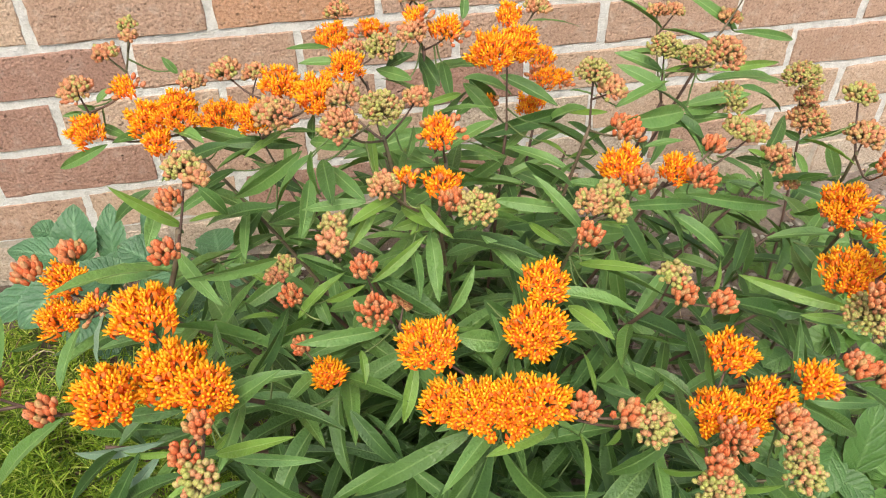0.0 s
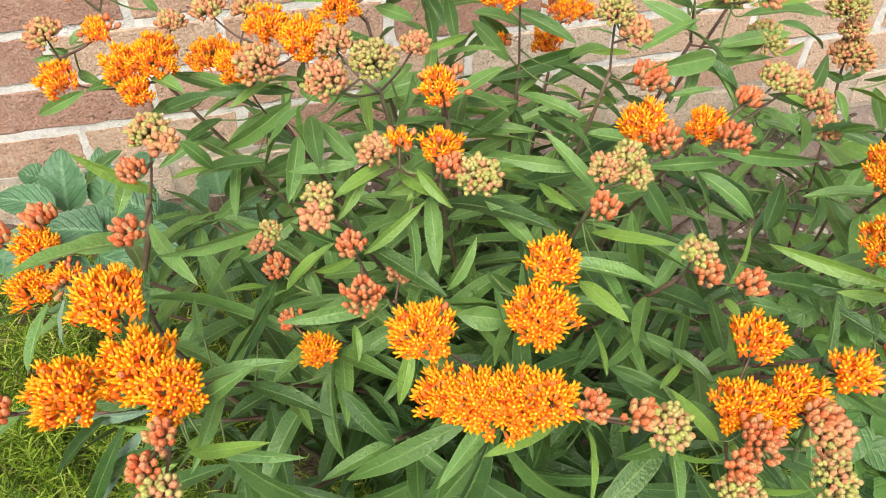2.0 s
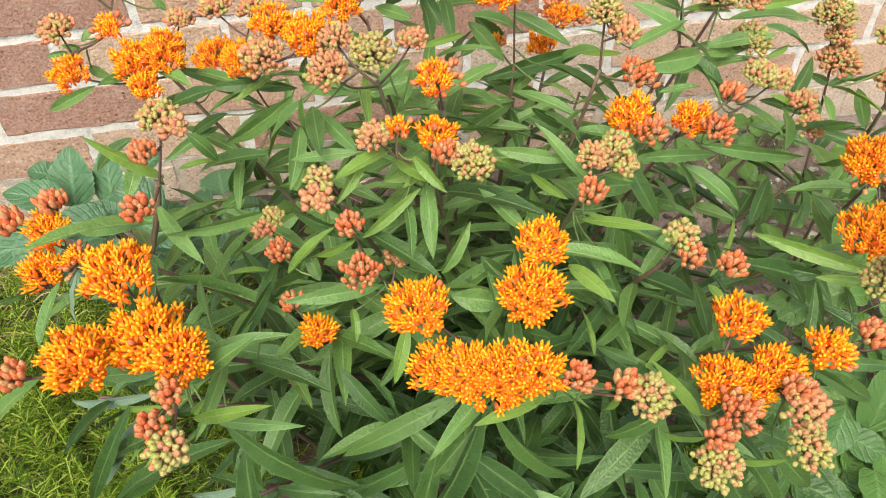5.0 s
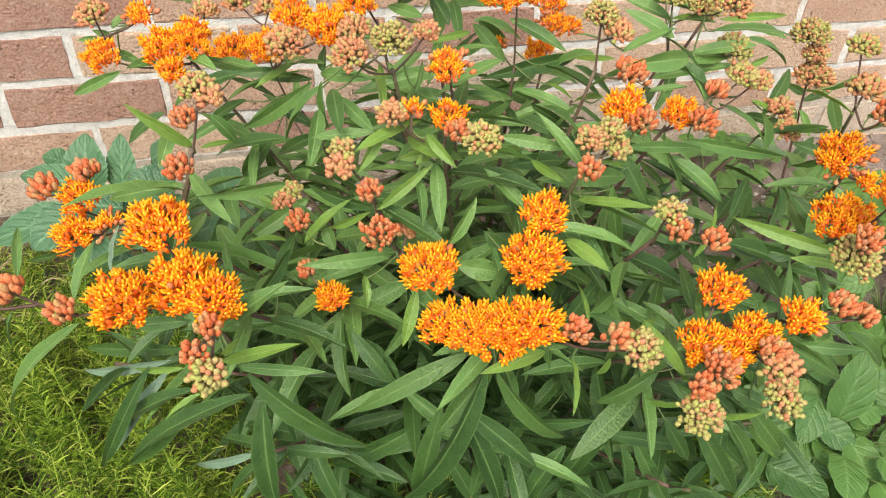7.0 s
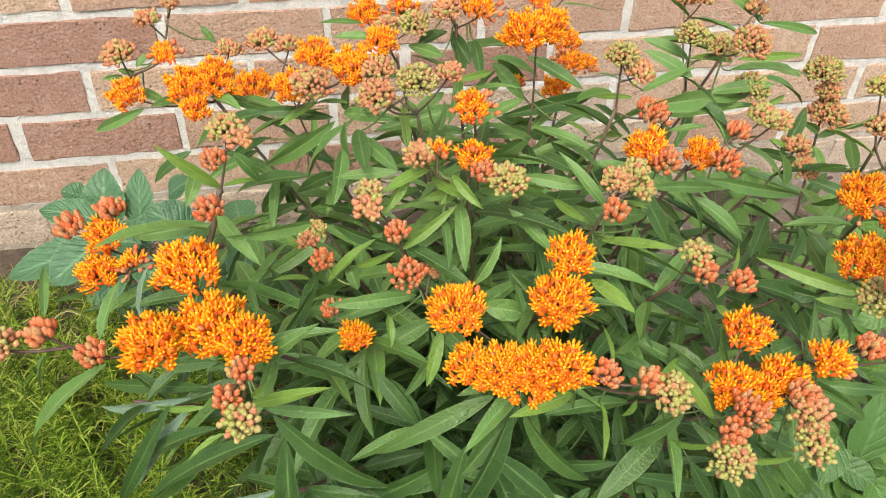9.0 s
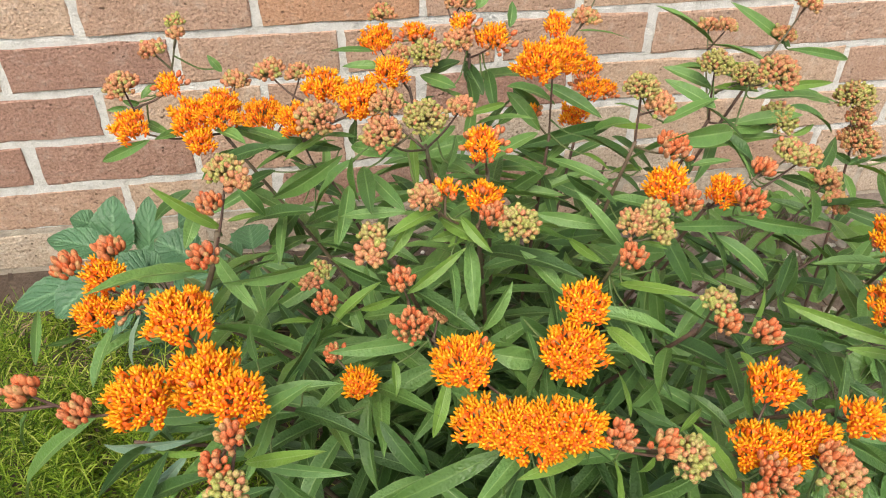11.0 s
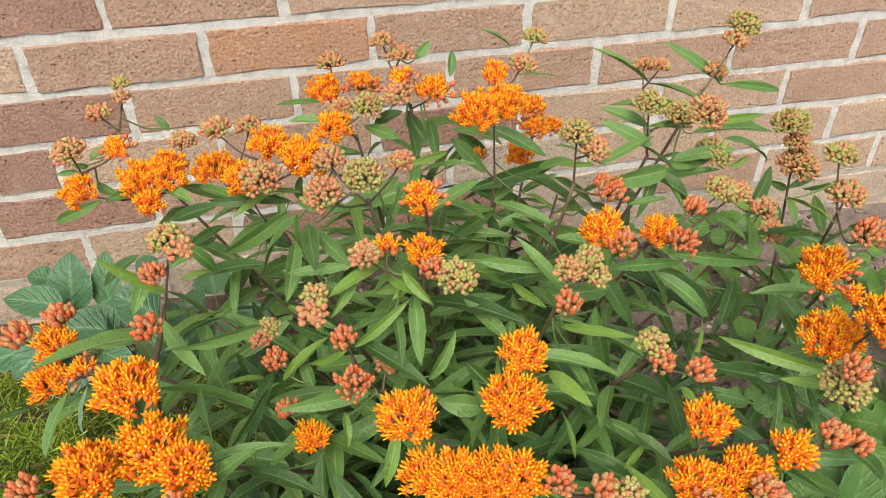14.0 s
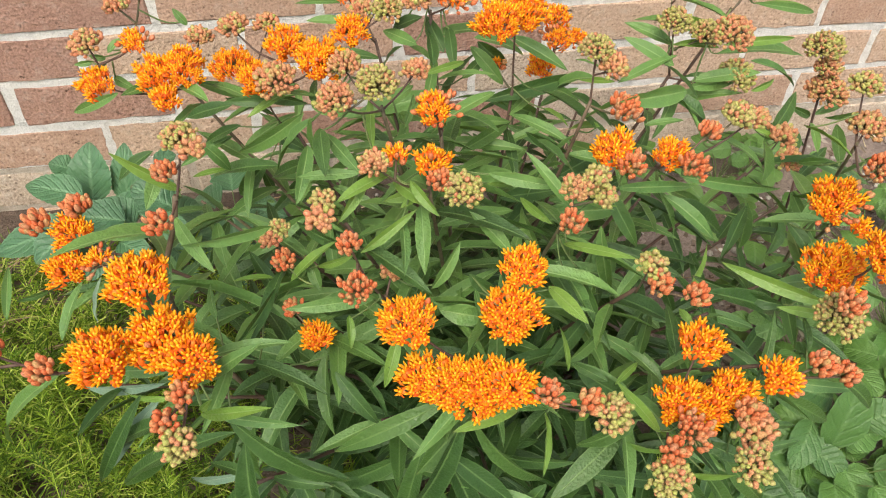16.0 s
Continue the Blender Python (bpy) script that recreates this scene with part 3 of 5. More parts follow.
def leaf_mesh(base, tip, width, arch, fold=0.32, twist=0.0, side=(0, 0, 1), wave=0.0, shape=(0.72, 0.92), n=11, tooth=0.0):
    """A blade from base to tip: rises by arch times its length in the middle, folded along the midrib."""
    base, tip = np.asarray(base, float), np.asarray(tip, float)
    d = tip - base
    L = np.linalg.norm(d)
    up = unit(np.asarray(side, float) - unit(d) * np.dot(side, unit(d)))
    ctrl = (base + tip) / 2 + up * arch * L
    v, uv, f = [], [], []
    a, b = shape
    peak = (a / (a + b)) ** a * (b / (a + b)) ** b
    for i in range(n):
        t = i / (n - 1)
        t = 0.55 * t + 0.45 * (0.5 - 0.5 * math.cos(math.pi * t))
        q = (1 - t) ** 2 * base + 2 * t * (1 - t) * ctrl + t * t * tip
        tan = unit(2 * (1 - t) * (ctrl - base) + 2 * t * (tip - ctrl))
        nrm = unit(up - tan * np.dot(up, tan))
        sid = np.cross(tan, nrm)
        ang = twist * (t - 0.3)
        sid, nrm = sid * math.cos(ang) + nrm * math.sin(ang), nrm * math.cos(ang) - sid * math.sin(ang)
        w = width / 2 * max(0.06 if t < 0.5 else 0.0, (t ** a) * ((1 - t) ** b) / peak)
        if tooth and 0 < i < n - 1:
            w *= 1 + tooth * (1 if i % 2 else -1)
        for k, s in enumerate((-1, -0.5, 0, 0.5, 1)):
            lift = fold * abs(s) * w * (1.15 - 0.35 * abs(s)) + wave * w * math.sin(t * 17 + s * 2.0) * abs(s)
            v.append(q + sid * s * w + nrm * lift)
            uv.append((0.5 + s / 2, t))
    for i in range(n - 1):
        for k in range(4):
            f.append((i * 5 + k, i * 5 + k + 1, (i + 1) * 5 + k + 1, (i + 1) * 5 + k))
    return np.array(v), f, uv


CROWN = np.array((0.43, -0.40, 0.0))


def leaf(stem_ob, tone, bx, by, bz, tx, ty, tz, width, arch=0.10):
    """One lance-shaped leaf from its base to its tip."""
    out = np.array(((bx + tx) / 2, (by + ty) / 2, 0)) - CROWN
    side = unit(out) * 0.2 + np.array((-0.05, -0.62, 0.72))  # blades face the open, lit side
    side = side + unit(np.cross((tx - bx, ty - by, tz - bz), side)) * float(rng.normal(0, 0.4))
    v, f, uv = leaf_mesh((bx, by, bz), (tx, ty, tz), width, arch, fold=float(rng.uniform(0.28, 0.85)), twist=float(rng.normal(0, 0.4)), side=side,
                         wave=float(rng.uniform(0.04, 0.14)))
    near = np.vstack(WOOD[stem_ob.name])
    gap = np.linalg.norm(near - np.array((bx, by, bz)) - (0, 0, 0.01), axis=1)
    if 0.006 < gap.min() < 0.04:  # a side twig where the leaf stands off its stem
        a, q = near[int(gap.argmin())], np.array((bx, by, bz))
        H = Heap()
        H.add(*tube(glide([a, a + (q - a) * 0.5 - (0, 0, 0.004), q + unit(np.array((tx, ty, tz)) - q) * 0.003], 4), 0.0008, 0.0006, 5))
        H.link("twig", [GREEN_STALK], stem_ob)
    # shade low in the clump goes into the colour: a darker green below 0.365
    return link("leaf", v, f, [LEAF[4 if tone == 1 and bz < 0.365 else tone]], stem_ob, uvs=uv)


FILL = []


def fill_leaf(stem_ob, q, way, L):
    """An inner leaf, one of a dozen shapes."""
    if not FILL:
        for i in range(12):
            g = np.random.default_rng(900 + i)
            FILL.append(leaf_mesh((0, 0, 0), (1, 0, 0), 0.15 + 0.05 * g.random(), g.uniform(0.03, 0.18), g.uniform(0.3, 0.9), g.normal(0, 0.4), wave=0.10))
            FILL[i] = [FILL[i], {}]
    i = int(rng.integers(12))
    # lower inner leaves mostly take the deep green: clump shade put into the colour
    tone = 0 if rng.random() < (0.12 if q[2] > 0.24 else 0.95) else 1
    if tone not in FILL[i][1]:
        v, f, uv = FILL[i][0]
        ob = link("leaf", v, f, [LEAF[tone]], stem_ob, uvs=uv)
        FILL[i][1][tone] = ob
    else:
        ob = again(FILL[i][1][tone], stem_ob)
    way = unit(way)
    y = unit(np.cross((0, 0, 1), way))
    z = np.cross(way, y)
    a = rng.normal(0, 0.5)
    y, z = y * math.cos(a) + z * math.sin(a), z * math.cos(a) - y * math.sin(a)
    ob.matrix_basis = Matrix([[way[k] * L, y[k] * L, z[k] * L, q[k]] for k in range(3)] + [[0, 0, 0, 1]])
    return ob


WOOD = {}  # the lines of each stem and its branches


def stem(plant, foot, bend, top, r=0.0018, fill=30, lo=0.15, hi=0.97):
    """A leafy stem from the ground to the fork below its flowers; it carries its leaves and flowers."""
    line = glide([foot, bend, top], 7)
    H = Heap()
    H.add(*tube(line, r * 1.15, r * 0.8))
    ob = H.link("stem", [STEM], plant)
    a0 = rng.uniform(0, 6.28)
    for i in range(fill):
        s = lo + (hi - lo) * (i + rng.uniform(0, 0.8)) / max(fill, 1)
        j = s * (len(line) - 1)
        q = line[int(j)] + (line[min(int(j) + 1, len(line) - 1)] - line[int(j)]) * (j % 1)
        az = a0 + i * 2.4 + rng.normal(0, 0.3)
        way = np.array((math.cos(az), math.sin(az), rng.uniform(-0.45, 0.40)))
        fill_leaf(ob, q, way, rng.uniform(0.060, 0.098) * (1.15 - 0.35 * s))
    ob["top"] = tuple(float(q) for q in top)
    WOOD[ob.name] = [line]
    return ob


def fork(stem_ob, foot, r=0.0008):
    """The thin branch to a cluster's foot, from the head of a stem or from the nearest branch below it."""
    top = np.array(stem_ob["top"])
    foot = np.array(foot)
    joints = [q for line in WOOD[stem_ob.name][1:] for q in line[3:-2] if q[2] < foot[2] - 0.004]
    if joints:
        near = min(joints, key=lambda q: np.linalg.norm(q - foot))
        if np.linalg.norm(near - foot) < 0.8 * np.linalg.norm(top - foot):
            top = near + np.array((0, 0, 0.004))
    d = foot - top
    mid = top + d * 0.55 + np.array((0, 0, -0.12 * np.linalg.norm(d)))
    H = Heap()
    line = glide([top - (0, 0, 0.004), mid, foot], 5)
    WOOD[stem_ob.name].append(line)
    H.add(*tube(line, r * 1.25, r * 0.85, 6))
    return H.link("branch", [STEM], stem_ob)


def head(stem_ob, kind, x, y, z, r, lx=0.0, ly=0.0):
    fork(stem_ob, umbel(stem_ob.parent, kind, x, y, z, r, (lx, ly)))

# ---- the plants ----

butterfly_weed = tagged(new("butterfly_weed"), "bushy butterfly weed in orange bloom growing before the wall", "flowering plant", group="butterfly weeds")
butterfly_weed.location = (0, 0, 0)
second_weed = tagged(new("butterfly_weed"), "smaller butterfly weed with orange and budding heads", "flowering plant", group="butterfly weeds")

s1 = stem(butterfly_weed, (0.362, -0.387, 0.000), (0.303, -0.375, 0.204), (0.189, -0.353, 0.409))
head(s1, "F", 0.125, -0.377, 0.434, 0.0165, -0.25, -0.21)
head(s1, "P", 0.124, -0.362, 0.459, 0.0146, -0.26, -0.16)
head(s1, "M", 0.156, -0.347, 0.451, 0.0151, -0.21, -0.08)
head(s1, "F", 0.169, -0.368, 0.434, 0.0186, -0.15, -0.24)
head(s1, "F", 0.195, -0.376, 0.443, 0.0193, 0.05, -0.31)
head(s1, "F", 0.176, -0.384, 0.421, 0.0159, -0.08, -0.32)
head(s1, "P", 0.207, -0.345, 0.449, 0.0118, 0.16, -0.06)
head(s1, "G", 0.159, -0.282, 0.473, 0.0097, -0.11, 0.14)
head(s1, "P", 0.163, -0.313, 0.476, 0.0093, -0.13, 0.09)
head(s1, "P", 0.144, -0.321, 0.468, 0.0129, -0.21, 0.03)
leaf(s1, 1, 0.127, -0.327, 0.389, 0.075, -0.297, 0.353, 0.010, 0.16)
leaf(s1, 1, 0.133, -0.346, 0.416, 0.154, -0.369, 0.417, 0.008, 0.10)
leaf(s1, 1, 0.163, -0.357, 0.412, 0.142, -0.376, 0.417, 0.008, 0.10)
leaf(s1, 1, 0.203, -0.418, 0.395, 0.220, -0.414, 0.363, 0.011, 0.16)
leaf(s1, 1, 0.190, -0.381, 0.425, 0.214, -0.411, 0.428, 0.011, 0.10)
leaf(s1, 1, 0.127, -0.331, 0.425, 0.115, -0.333, 0.430, 0.006, 0.10)
leaf(s1, 1, 0.129, -0.328, 0.428, 0.142, -0.317, 0.435, 0.007, 0.10)
leaf(s1, 1, 0.117, -0.331, 0.423, 0.102, -0.335, 0.423, 0.005, 0.10)
leaf(s1, 0, 0.246, -0.375, 0.338, 0.215, -0.363, 0.293, 0.015, 0.16)
leaf(s1, 1, 0.210, -0.350, 0.405, 0.254, -0.402, 0.414, 0.010, 0.10)
leaf(s1, 1, 0.192, -0.301, 0.434, 0.182, -0.297, 0.448, 0.007, 0.10)
leaf(s1, 1, 0.197, -0.350, 0.408, 0.240, -0.310, 0.364, 0.011, 0.10)
leaf(s1, 0, 0.213, -0.320, 0.371, 0.253, -0.302, 0.336, 0.008, 0.10)

s2 = stem(butterfly_weed, (0.386, -0.388, 0.000), (0.348, -0.377, 0.176), (0.274, -0.356, 0.353))
head(s2, "F", 0.215, -0.245, 0.365, 0.0230, -0.14, 0.15)
head(s2, "F", 0.251, -0.415, 0.451, 0.0168, -0.10, -0.37)
head(s2, "P", 0.268, -0.438, 0.462, 0.0170, -0.02, -0.40)
head(s2, "F", 0.276, -0.370, 0.453, 0.0187, 0.02, -0.26)
head(s2, "F", 0.303, -0.419, 0.466, 0.0200, 0.11, -0.37)
head(s2, "P", 0.232, -0.331, 0.448, 0.0143, -0.21, 0.01)
head(s2, "P", 0.254, -0.241, 0.400, 0.0132, -0.05, 0.17)
leaf(s2, 2, 0.273, -0.396, 0.423, 0.240, -0.414, 0.413, 0.007, 0.10)
leaf(s2, 1, 0.272, -0.402, 0.425, 0.296, -0.426, 0.436, 0.005, 0.10)
leaf(s2, 0, 0.260, -0.418, 0.367, 0.195, -0.372, 0.323, 0.013, 0.16)
leaf(s2, 0, 0.287, -0.398, 0.355, 0.247, -0.373, 0.319, 0.012, 0.16)
leaf(s2, 0, 0.265, -0.397, 0.416, 0.222, -0.392, 0.415, 0.009, 0.10)
leaf(s2, 0, 0.286, -0.360, 0.386, 0.223, -0.300, 0.370, 0.011, 0.10)
leaf(s2, 0, 0.238, -0.350, 0.311, 0.246, -0.348, 0.278, 0.009, 0.10)
leaf(s2, 0, 0.254, -0.390, 0.380, 0.282, -0.400, 0.366, 0.010, 0.10)
leaf(s2, 0, 0.230, -0.380, 0.383, 0.195, -0.360, 0.353, 0.009, 0.10)

s3 = stem(butterfly_weed, (0.405, -0.418, 0.000), (0.384, -0.433, 0.224), (0.341, -0.463, 0.448))
head(s3, "P", 0.317, -0.431, 0.467, 0.0148, -0.14, 0.06)
head(s3, "P", 0.307, -0.502, 0.485, 0.0146, -0.17, -0.31)
head(s3, "G", 0.336, -0.492, 0.488, 0.0149, -0.04, -0.32)
head(s3, "P", 0.367, -0.455, 0.473, 0.0121, 0.19, -0.06)
leaf(s3, 1, 0.284, -0.422, 0.419, 0.224, -0.386, 0.360, 0.013, 0.16)
leaf(s3, 1, 0.292, -0.436, 0.423, 0.259, -0.435, 0.375, 0.013, 0.16)
leaf(s3, 1, 0.286, -0.466, 0.421, 0.274, -0.512, 0.404, 0.011, 0.10)
leaf(s3, 1, 0.291, -0.422, 0.426, 0.326, -0.457, 0.437, 0.011, 0.10)
leaf(s3, 0, 0.296, -0.481, 0.446, 0.297, -0.524, 0.437, 0.012, 0.10)
leaf(s3, 0, 0.293, -0.424, 0.428, 0.299, -0.401, 0.442, 0.011, 0.10)
leaf(s3, 2, 0.341, -0.455, 0.436, 0.326, -0.452, 0.437, 0.004, 0.10)
leaf(s3, 2, 0.331, -0.491, 0.430, 0.335, -0.439, 0.442, 0.007, 0.10)
leaf(s3, 1, 0.340, -0.457, 0.436, 0.369, -0.427, 0.440, 0.010, 0.10)
leaf(s3, 1, 0.357, -0.466, 0.430, 0.368, -0.434, 0.437, 0.006, 0.10)
leaf(s3, 1, 0.290, -0.455, 0.438, 0.295, -0.440, 0.385, 0.008, 0.10)
leaf(s3, 0, 0.232, -0.420, 0.430, 0.193, -0.400, 0.408, 0.011, 0.10)

s4 = stem(butterfly_weed, (0.290, -0.490, 0.000), (0.181, -0.530, 0.305), (0.204, -0.545, 0.450), r=0.0022, fill=16)
head(s4, "G", 0.212, -0.533, 0.488, 0.0121, -0.17, -0.06)
head(s4, "P", 0.220, -0.541, 0.483, 0.0107, -0.13, -0.13)
head(s4, "R", 0.205, -0.559, 0.481, 0.0117, -0.18, -0.25)
head(s4, "R", 0.202, -0.589, 0.467, 0.0132, -0.13, -0.34)
leaf(s4, 2, 0.202, -0.518, 0.432, 0.168, -0.528, 0.475, 0.008, 0.10)
leaf(s4, 0, 0.182, -0.482, 0.439, 0.153, -0.479, 0.414, 0.009, 0.16)
leaf(s4, 1, 0.187, -0.500, 0.437, 0.179, -0.528, 0.426, 0.010, 0.10)
leaf(s4, 1, 0.194, -0.539, 0.419, 0.136, -0.504, 0.387, 0.012, 0.16)
leaf(s4, 1, 0.258, -0.543, 0.415, 0.205, -0.574, 0.435, 0.009, 0.10)
leaf(s4, 1, 0.216, -0.501, 0.385, 0.223, -0.542, 0.379, 0.010, 0.10)
leaf(s4, 2, 0.250, -0.507, 0.363, 0.232, -0.500, 0.377, 0.006, 0.10)
leaf(s4, 2, 0.253, -0.542, 0.365, 0.227, -0.554, 0.378, 0.005, 0.10)

s5 = stem(butterfly_weed, (0.351, -0.426, 0.000), (0.281, -0.449, 0.179), (0.146, -0.494, 0.358))
head(s5, "R", 0.095, -0.497, 0.396, 0.0139, -0.25, -0.14)
head(s5, "R", 0.122, -0.486, 0.399, 0.0142, -0.19, -0.06)
head(s5, "F", 0.115, -0.499, 0.392, 0.0172, -0.21, -0.15)
head(s5, "F", 0.108, -0.516, 0.372, 0.0179, -0.21, -0.24)
head(s5, "M", 0.135, -0.524, 0.383, 0.0138, -0.08, -0.32)
leaf(s5, 2, 0.193, -0.433, 0.375, 0.219, -0.415, 0.366, 0.005, 0.10)
leaf(s5, 1, 0.093, -0.582, 0.393, 0.087, -0.540, 0.399, 0.006, 0.10)
leaf(s5, 1, 0.122, -0.589, 0.376, 0.132, -0.550, 0.389, 0.009, 0.10)
leaf(s5, 1, 0.106, -0.545, 0.377, 0.092, -0.561, 0.387, 0.004, 0.10)
leaf(s5, 0, 0.161, -0.508, 0.228, 0.055, -0.434, 0.168, 0.012, 0.16)
leaf(s5, 3, 0.151, -0.531, 0.244, 0.063, -0.478, 0.187, 0.009, 0.16)
leaf(s5, 0, 0.143, -0.563, 0.276, 0.080, -0.559, 0.153, 0.012, 0.16)
leaf(s5, 3, 0.154, -0.557, 0.262, 0.090, -0.548, 0.158, 0.012, 0.16)

s6 = stem(butterfly_weed, (0.368, -0.467, 0.000), (0.314, -0.526, 0.205), (0.210, -0.639, 0.410))
head(s6, "F", 0.185, -0.606, 0.447, 0.0215, -0.14, 0.07)
head(s6, "F", 0.198, -0.641, 0.432, 0.0221, -0.13, -0.13)
head(s6, "F", 0.218, -0.663, 0.438, 0.0180, 0.06, -0.30)
head(s6, "F", 0.166, -0.653, 0.436, 0.0194, -0.23, -0.19)
head(s6, "R", 0.141, -0.660, 0.436, 0.0120, -0.26, -0.20)
head(s6, "R", 0.122, -0.657, 0.451, 0.0111, -0.28, -0.18)
head(s6, "R", 0.216, -0.693, 0.443, 0.0110, 0.03, -0.37)
head(s6, "R", 0.209, -0.705, 0.441, 0.0102, -0.00, -0.39)
head(s6, "G", 0.215, -0.716, 0.437, 0.0114, 0.02, -0.40)
head(s6, "P", 0.099, -0.659, 0.449, 0.0125, -0.30, -0.15)
leaf(s6, 3, 0.151, -0.597, 0.398, 0.164, -0.597, 0.438, 0.007, 0.10)
leaf(s6, 1, 0.219, -0.591, 0.384, 0.214, -0.561, 0.386, 0.007, 0.10)
leaf(s6, 0, 0.244, -0.578, 0.356, 0.259, -0.532, 0.362, 0.010, 0.10)
leaf(s6, 1, 0.214, -0.655, 0.403, 0.256, -0.660, 0.439, 0.009, 0.10)
leaf(s6, 0, 0.222, -0.612, 0.367, 0.255, -0.555, 0.369, 0.010, 0.10)
leaf(s6, 1, 0.134, -0.626, 0.392, 0.053, -0.585, 0.266, 0.012, 0.16)
leaf(s6, 2, 0.170, -0.576, 0.284, 0.124, -0.545, 0.259, 0.006, 0.16)
leaf(s6, 0, 0.176, -0.582, 0.266, 0.097, -0.552, 0.188, 0.013, 0.16)
leaf(s6, 0, 0.220, -0.631, 0.313, 0.113, -0.592, 0.199, 0.014, 0.16)
leaf(s6, 1, 0.178, -0.590, 0.268, 0.116, -0.567, 0.206, 0.006, 0.16)
leaf(s6, 2, 0.215, -0.669, 0.392, 0.259, -0.693, 0.425, 0.007, 0.10)
leaf(s6, 1, 0.219, -0.656, 0.371, 0.270, -0.677, 0.381, 0.007, 0.10)
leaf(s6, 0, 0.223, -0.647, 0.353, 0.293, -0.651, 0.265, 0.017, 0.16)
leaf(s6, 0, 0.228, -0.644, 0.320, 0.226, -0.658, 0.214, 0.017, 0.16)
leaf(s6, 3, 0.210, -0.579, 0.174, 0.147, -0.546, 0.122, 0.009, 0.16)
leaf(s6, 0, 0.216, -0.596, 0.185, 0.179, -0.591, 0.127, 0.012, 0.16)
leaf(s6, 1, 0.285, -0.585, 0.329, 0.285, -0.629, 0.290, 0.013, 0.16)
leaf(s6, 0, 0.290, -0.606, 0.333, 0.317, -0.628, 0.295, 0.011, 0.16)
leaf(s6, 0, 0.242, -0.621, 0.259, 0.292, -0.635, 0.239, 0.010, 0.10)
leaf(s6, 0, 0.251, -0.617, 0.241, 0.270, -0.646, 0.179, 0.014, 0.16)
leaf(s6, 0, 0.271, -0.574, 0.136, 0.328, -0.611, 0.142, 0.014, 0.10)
leaf(s6, 1, 0.223, -0.584, 0.248, 0.224, -0.600, 0.151, 0.014, 0.10)
leaf(s6, 1, 0.175, -0.600, 0.279, 0.114, -0.590, 0.196, 0.017, 0.08)
leaf(s6, 2, 0.187, -0.620, 0.307, 0.162, -0.630, 0.296, 0.006, 0.08)
leaf(s6, 1, 0.161, -0.620, 0.378, 0.197, -0.630, 0.387, 0.009, 0.08)
leaf(s6, 2, 0.216, -0.670, 0.398, 0.227, -0.680, 0.421, 0.004, 0.08)
leaf(s6, 1, 0.120, -0.660, 0.439, 0.112, -0.660, 0.415, 0.006, 0.10)

s7 = stem(butterfly_weed, (0.395, -0.444, 0.000), (0.365, -0.482, 0.212), (0.307, -0.557, 0.424))
head(s7, "G", 0.294, -0.568, 0.456, 0.0103, -0.12, -0.23)
head(s7, "P", 0.292, -0.580, 0.452, 0.0115, -0.11, -0.29)
leaf(s7, 1, 0.320, -0.513, 0.429, 0.277, -0.500, 0.420, 0.008, 0.10)
leaf(s7, 1, 0.320, -0.512, 0.429, 0.299, -0.471, 0.435, 0.010, 0.10)
leaf(s7, 2, 0.315, -0.557, 0.396, 0.355, -0.547, 0.422, 0.007, 0.10)
leaf(s7, 0, 0.314, -0.556, 0.397, 0.272, -0.509, 0.387, 0.010, 0.10)

s8 = stem(butterfly_weed, (0.387, -0.433, 0.000), (0.349, -0.462, 0.179), (0.276, -0.518, 0.359))
head(s8, "P", 0.254, -0.527, 0.390, 0.0086, -0.18, -0.19)
head(s8, "G", 0.260, -0.522, 0.393, 0.0087, -0.15, -0.16)
head(s8, "R", 0.262, -0.543, 0.382, 0.0116, -0.10, -0.30)
leaf(s8, 2, 0.265, -0.546, 0.364, 0.300, -0.546, 0.399, 0.008, 0.10)
leaf(s8, 2, 0.284, -0.544, 0.374, 0.311, -0.560, 0.398, 0.006, 0.10)
leaf(s8, 1, 0.285, -0.556, 0.363, 0.280, -0.538, 0.375, 0.009, 0.10)

s9 = stem(butterfly_weed, (0.402, -0.449, 0.000), (0.377, -0.491, 0.184), (0.329, -0.574, 0.369))
head(s9, "R", 0.307, -0.595, 0.443, 0.0121, -0.15, -0.27)
head(s9, "R", 0.309, -0.624, 0.434, 0.0147, -0.09, -0.36)
head(s9, "P", 0.335, -0.562, 0.381, 0.0085, 0.07, 0.01)
leaf(s9, 1, 0.322, -0.577, 0.372, 0.261, -0.586, 0.380, 0.010, 0.10)
leaf(s9, 2, 0.303, -0.574, 0.353, 0.302, -0.594, 0.340, 0.006, 0.16)
leaf(s9, 1, 0.361, -0.578, 0.376, 0.381, -0.569, 0.409, 0.009, 0.10)
leaf(s9, 2, 0.335, -0.601, 0.361, 0.322, -0.621, 0.328, 0.009, 0.16)
leaf(s9, 0, 0.380, -0.600, 0.331, 0.344, -0.600, 0.326, 0.012, 0.10)

s10 = stem(butterfly_weed, (0.412, -0.437, 0.000), (0.396, -0.470, 0.214), (0.365, -0.533, 0.428))
head(s10, "P", 0.327, -0.550, 0.468, 0.0119, -0.22, -0.21)
head(s10, "M", 0.343, -0.529, 0.457, 0.0125, -0.18, -0.08)
head(s10, "F", 0.368, -0.536, 0.456, 0.0147, 0.04, -0.15)
head(s10, "R", 0.368, -0.558, 0.454, 0.0129, 0.03, -0.31)
head(s10, "G", 0.382, -0.569, 0.455, 0.0141, 0.10, -0.33)
leaf(s10, 2, 0.339, -0.541, 0.450, 0.301, -0.570, 0.453, 0.009, 0.10)
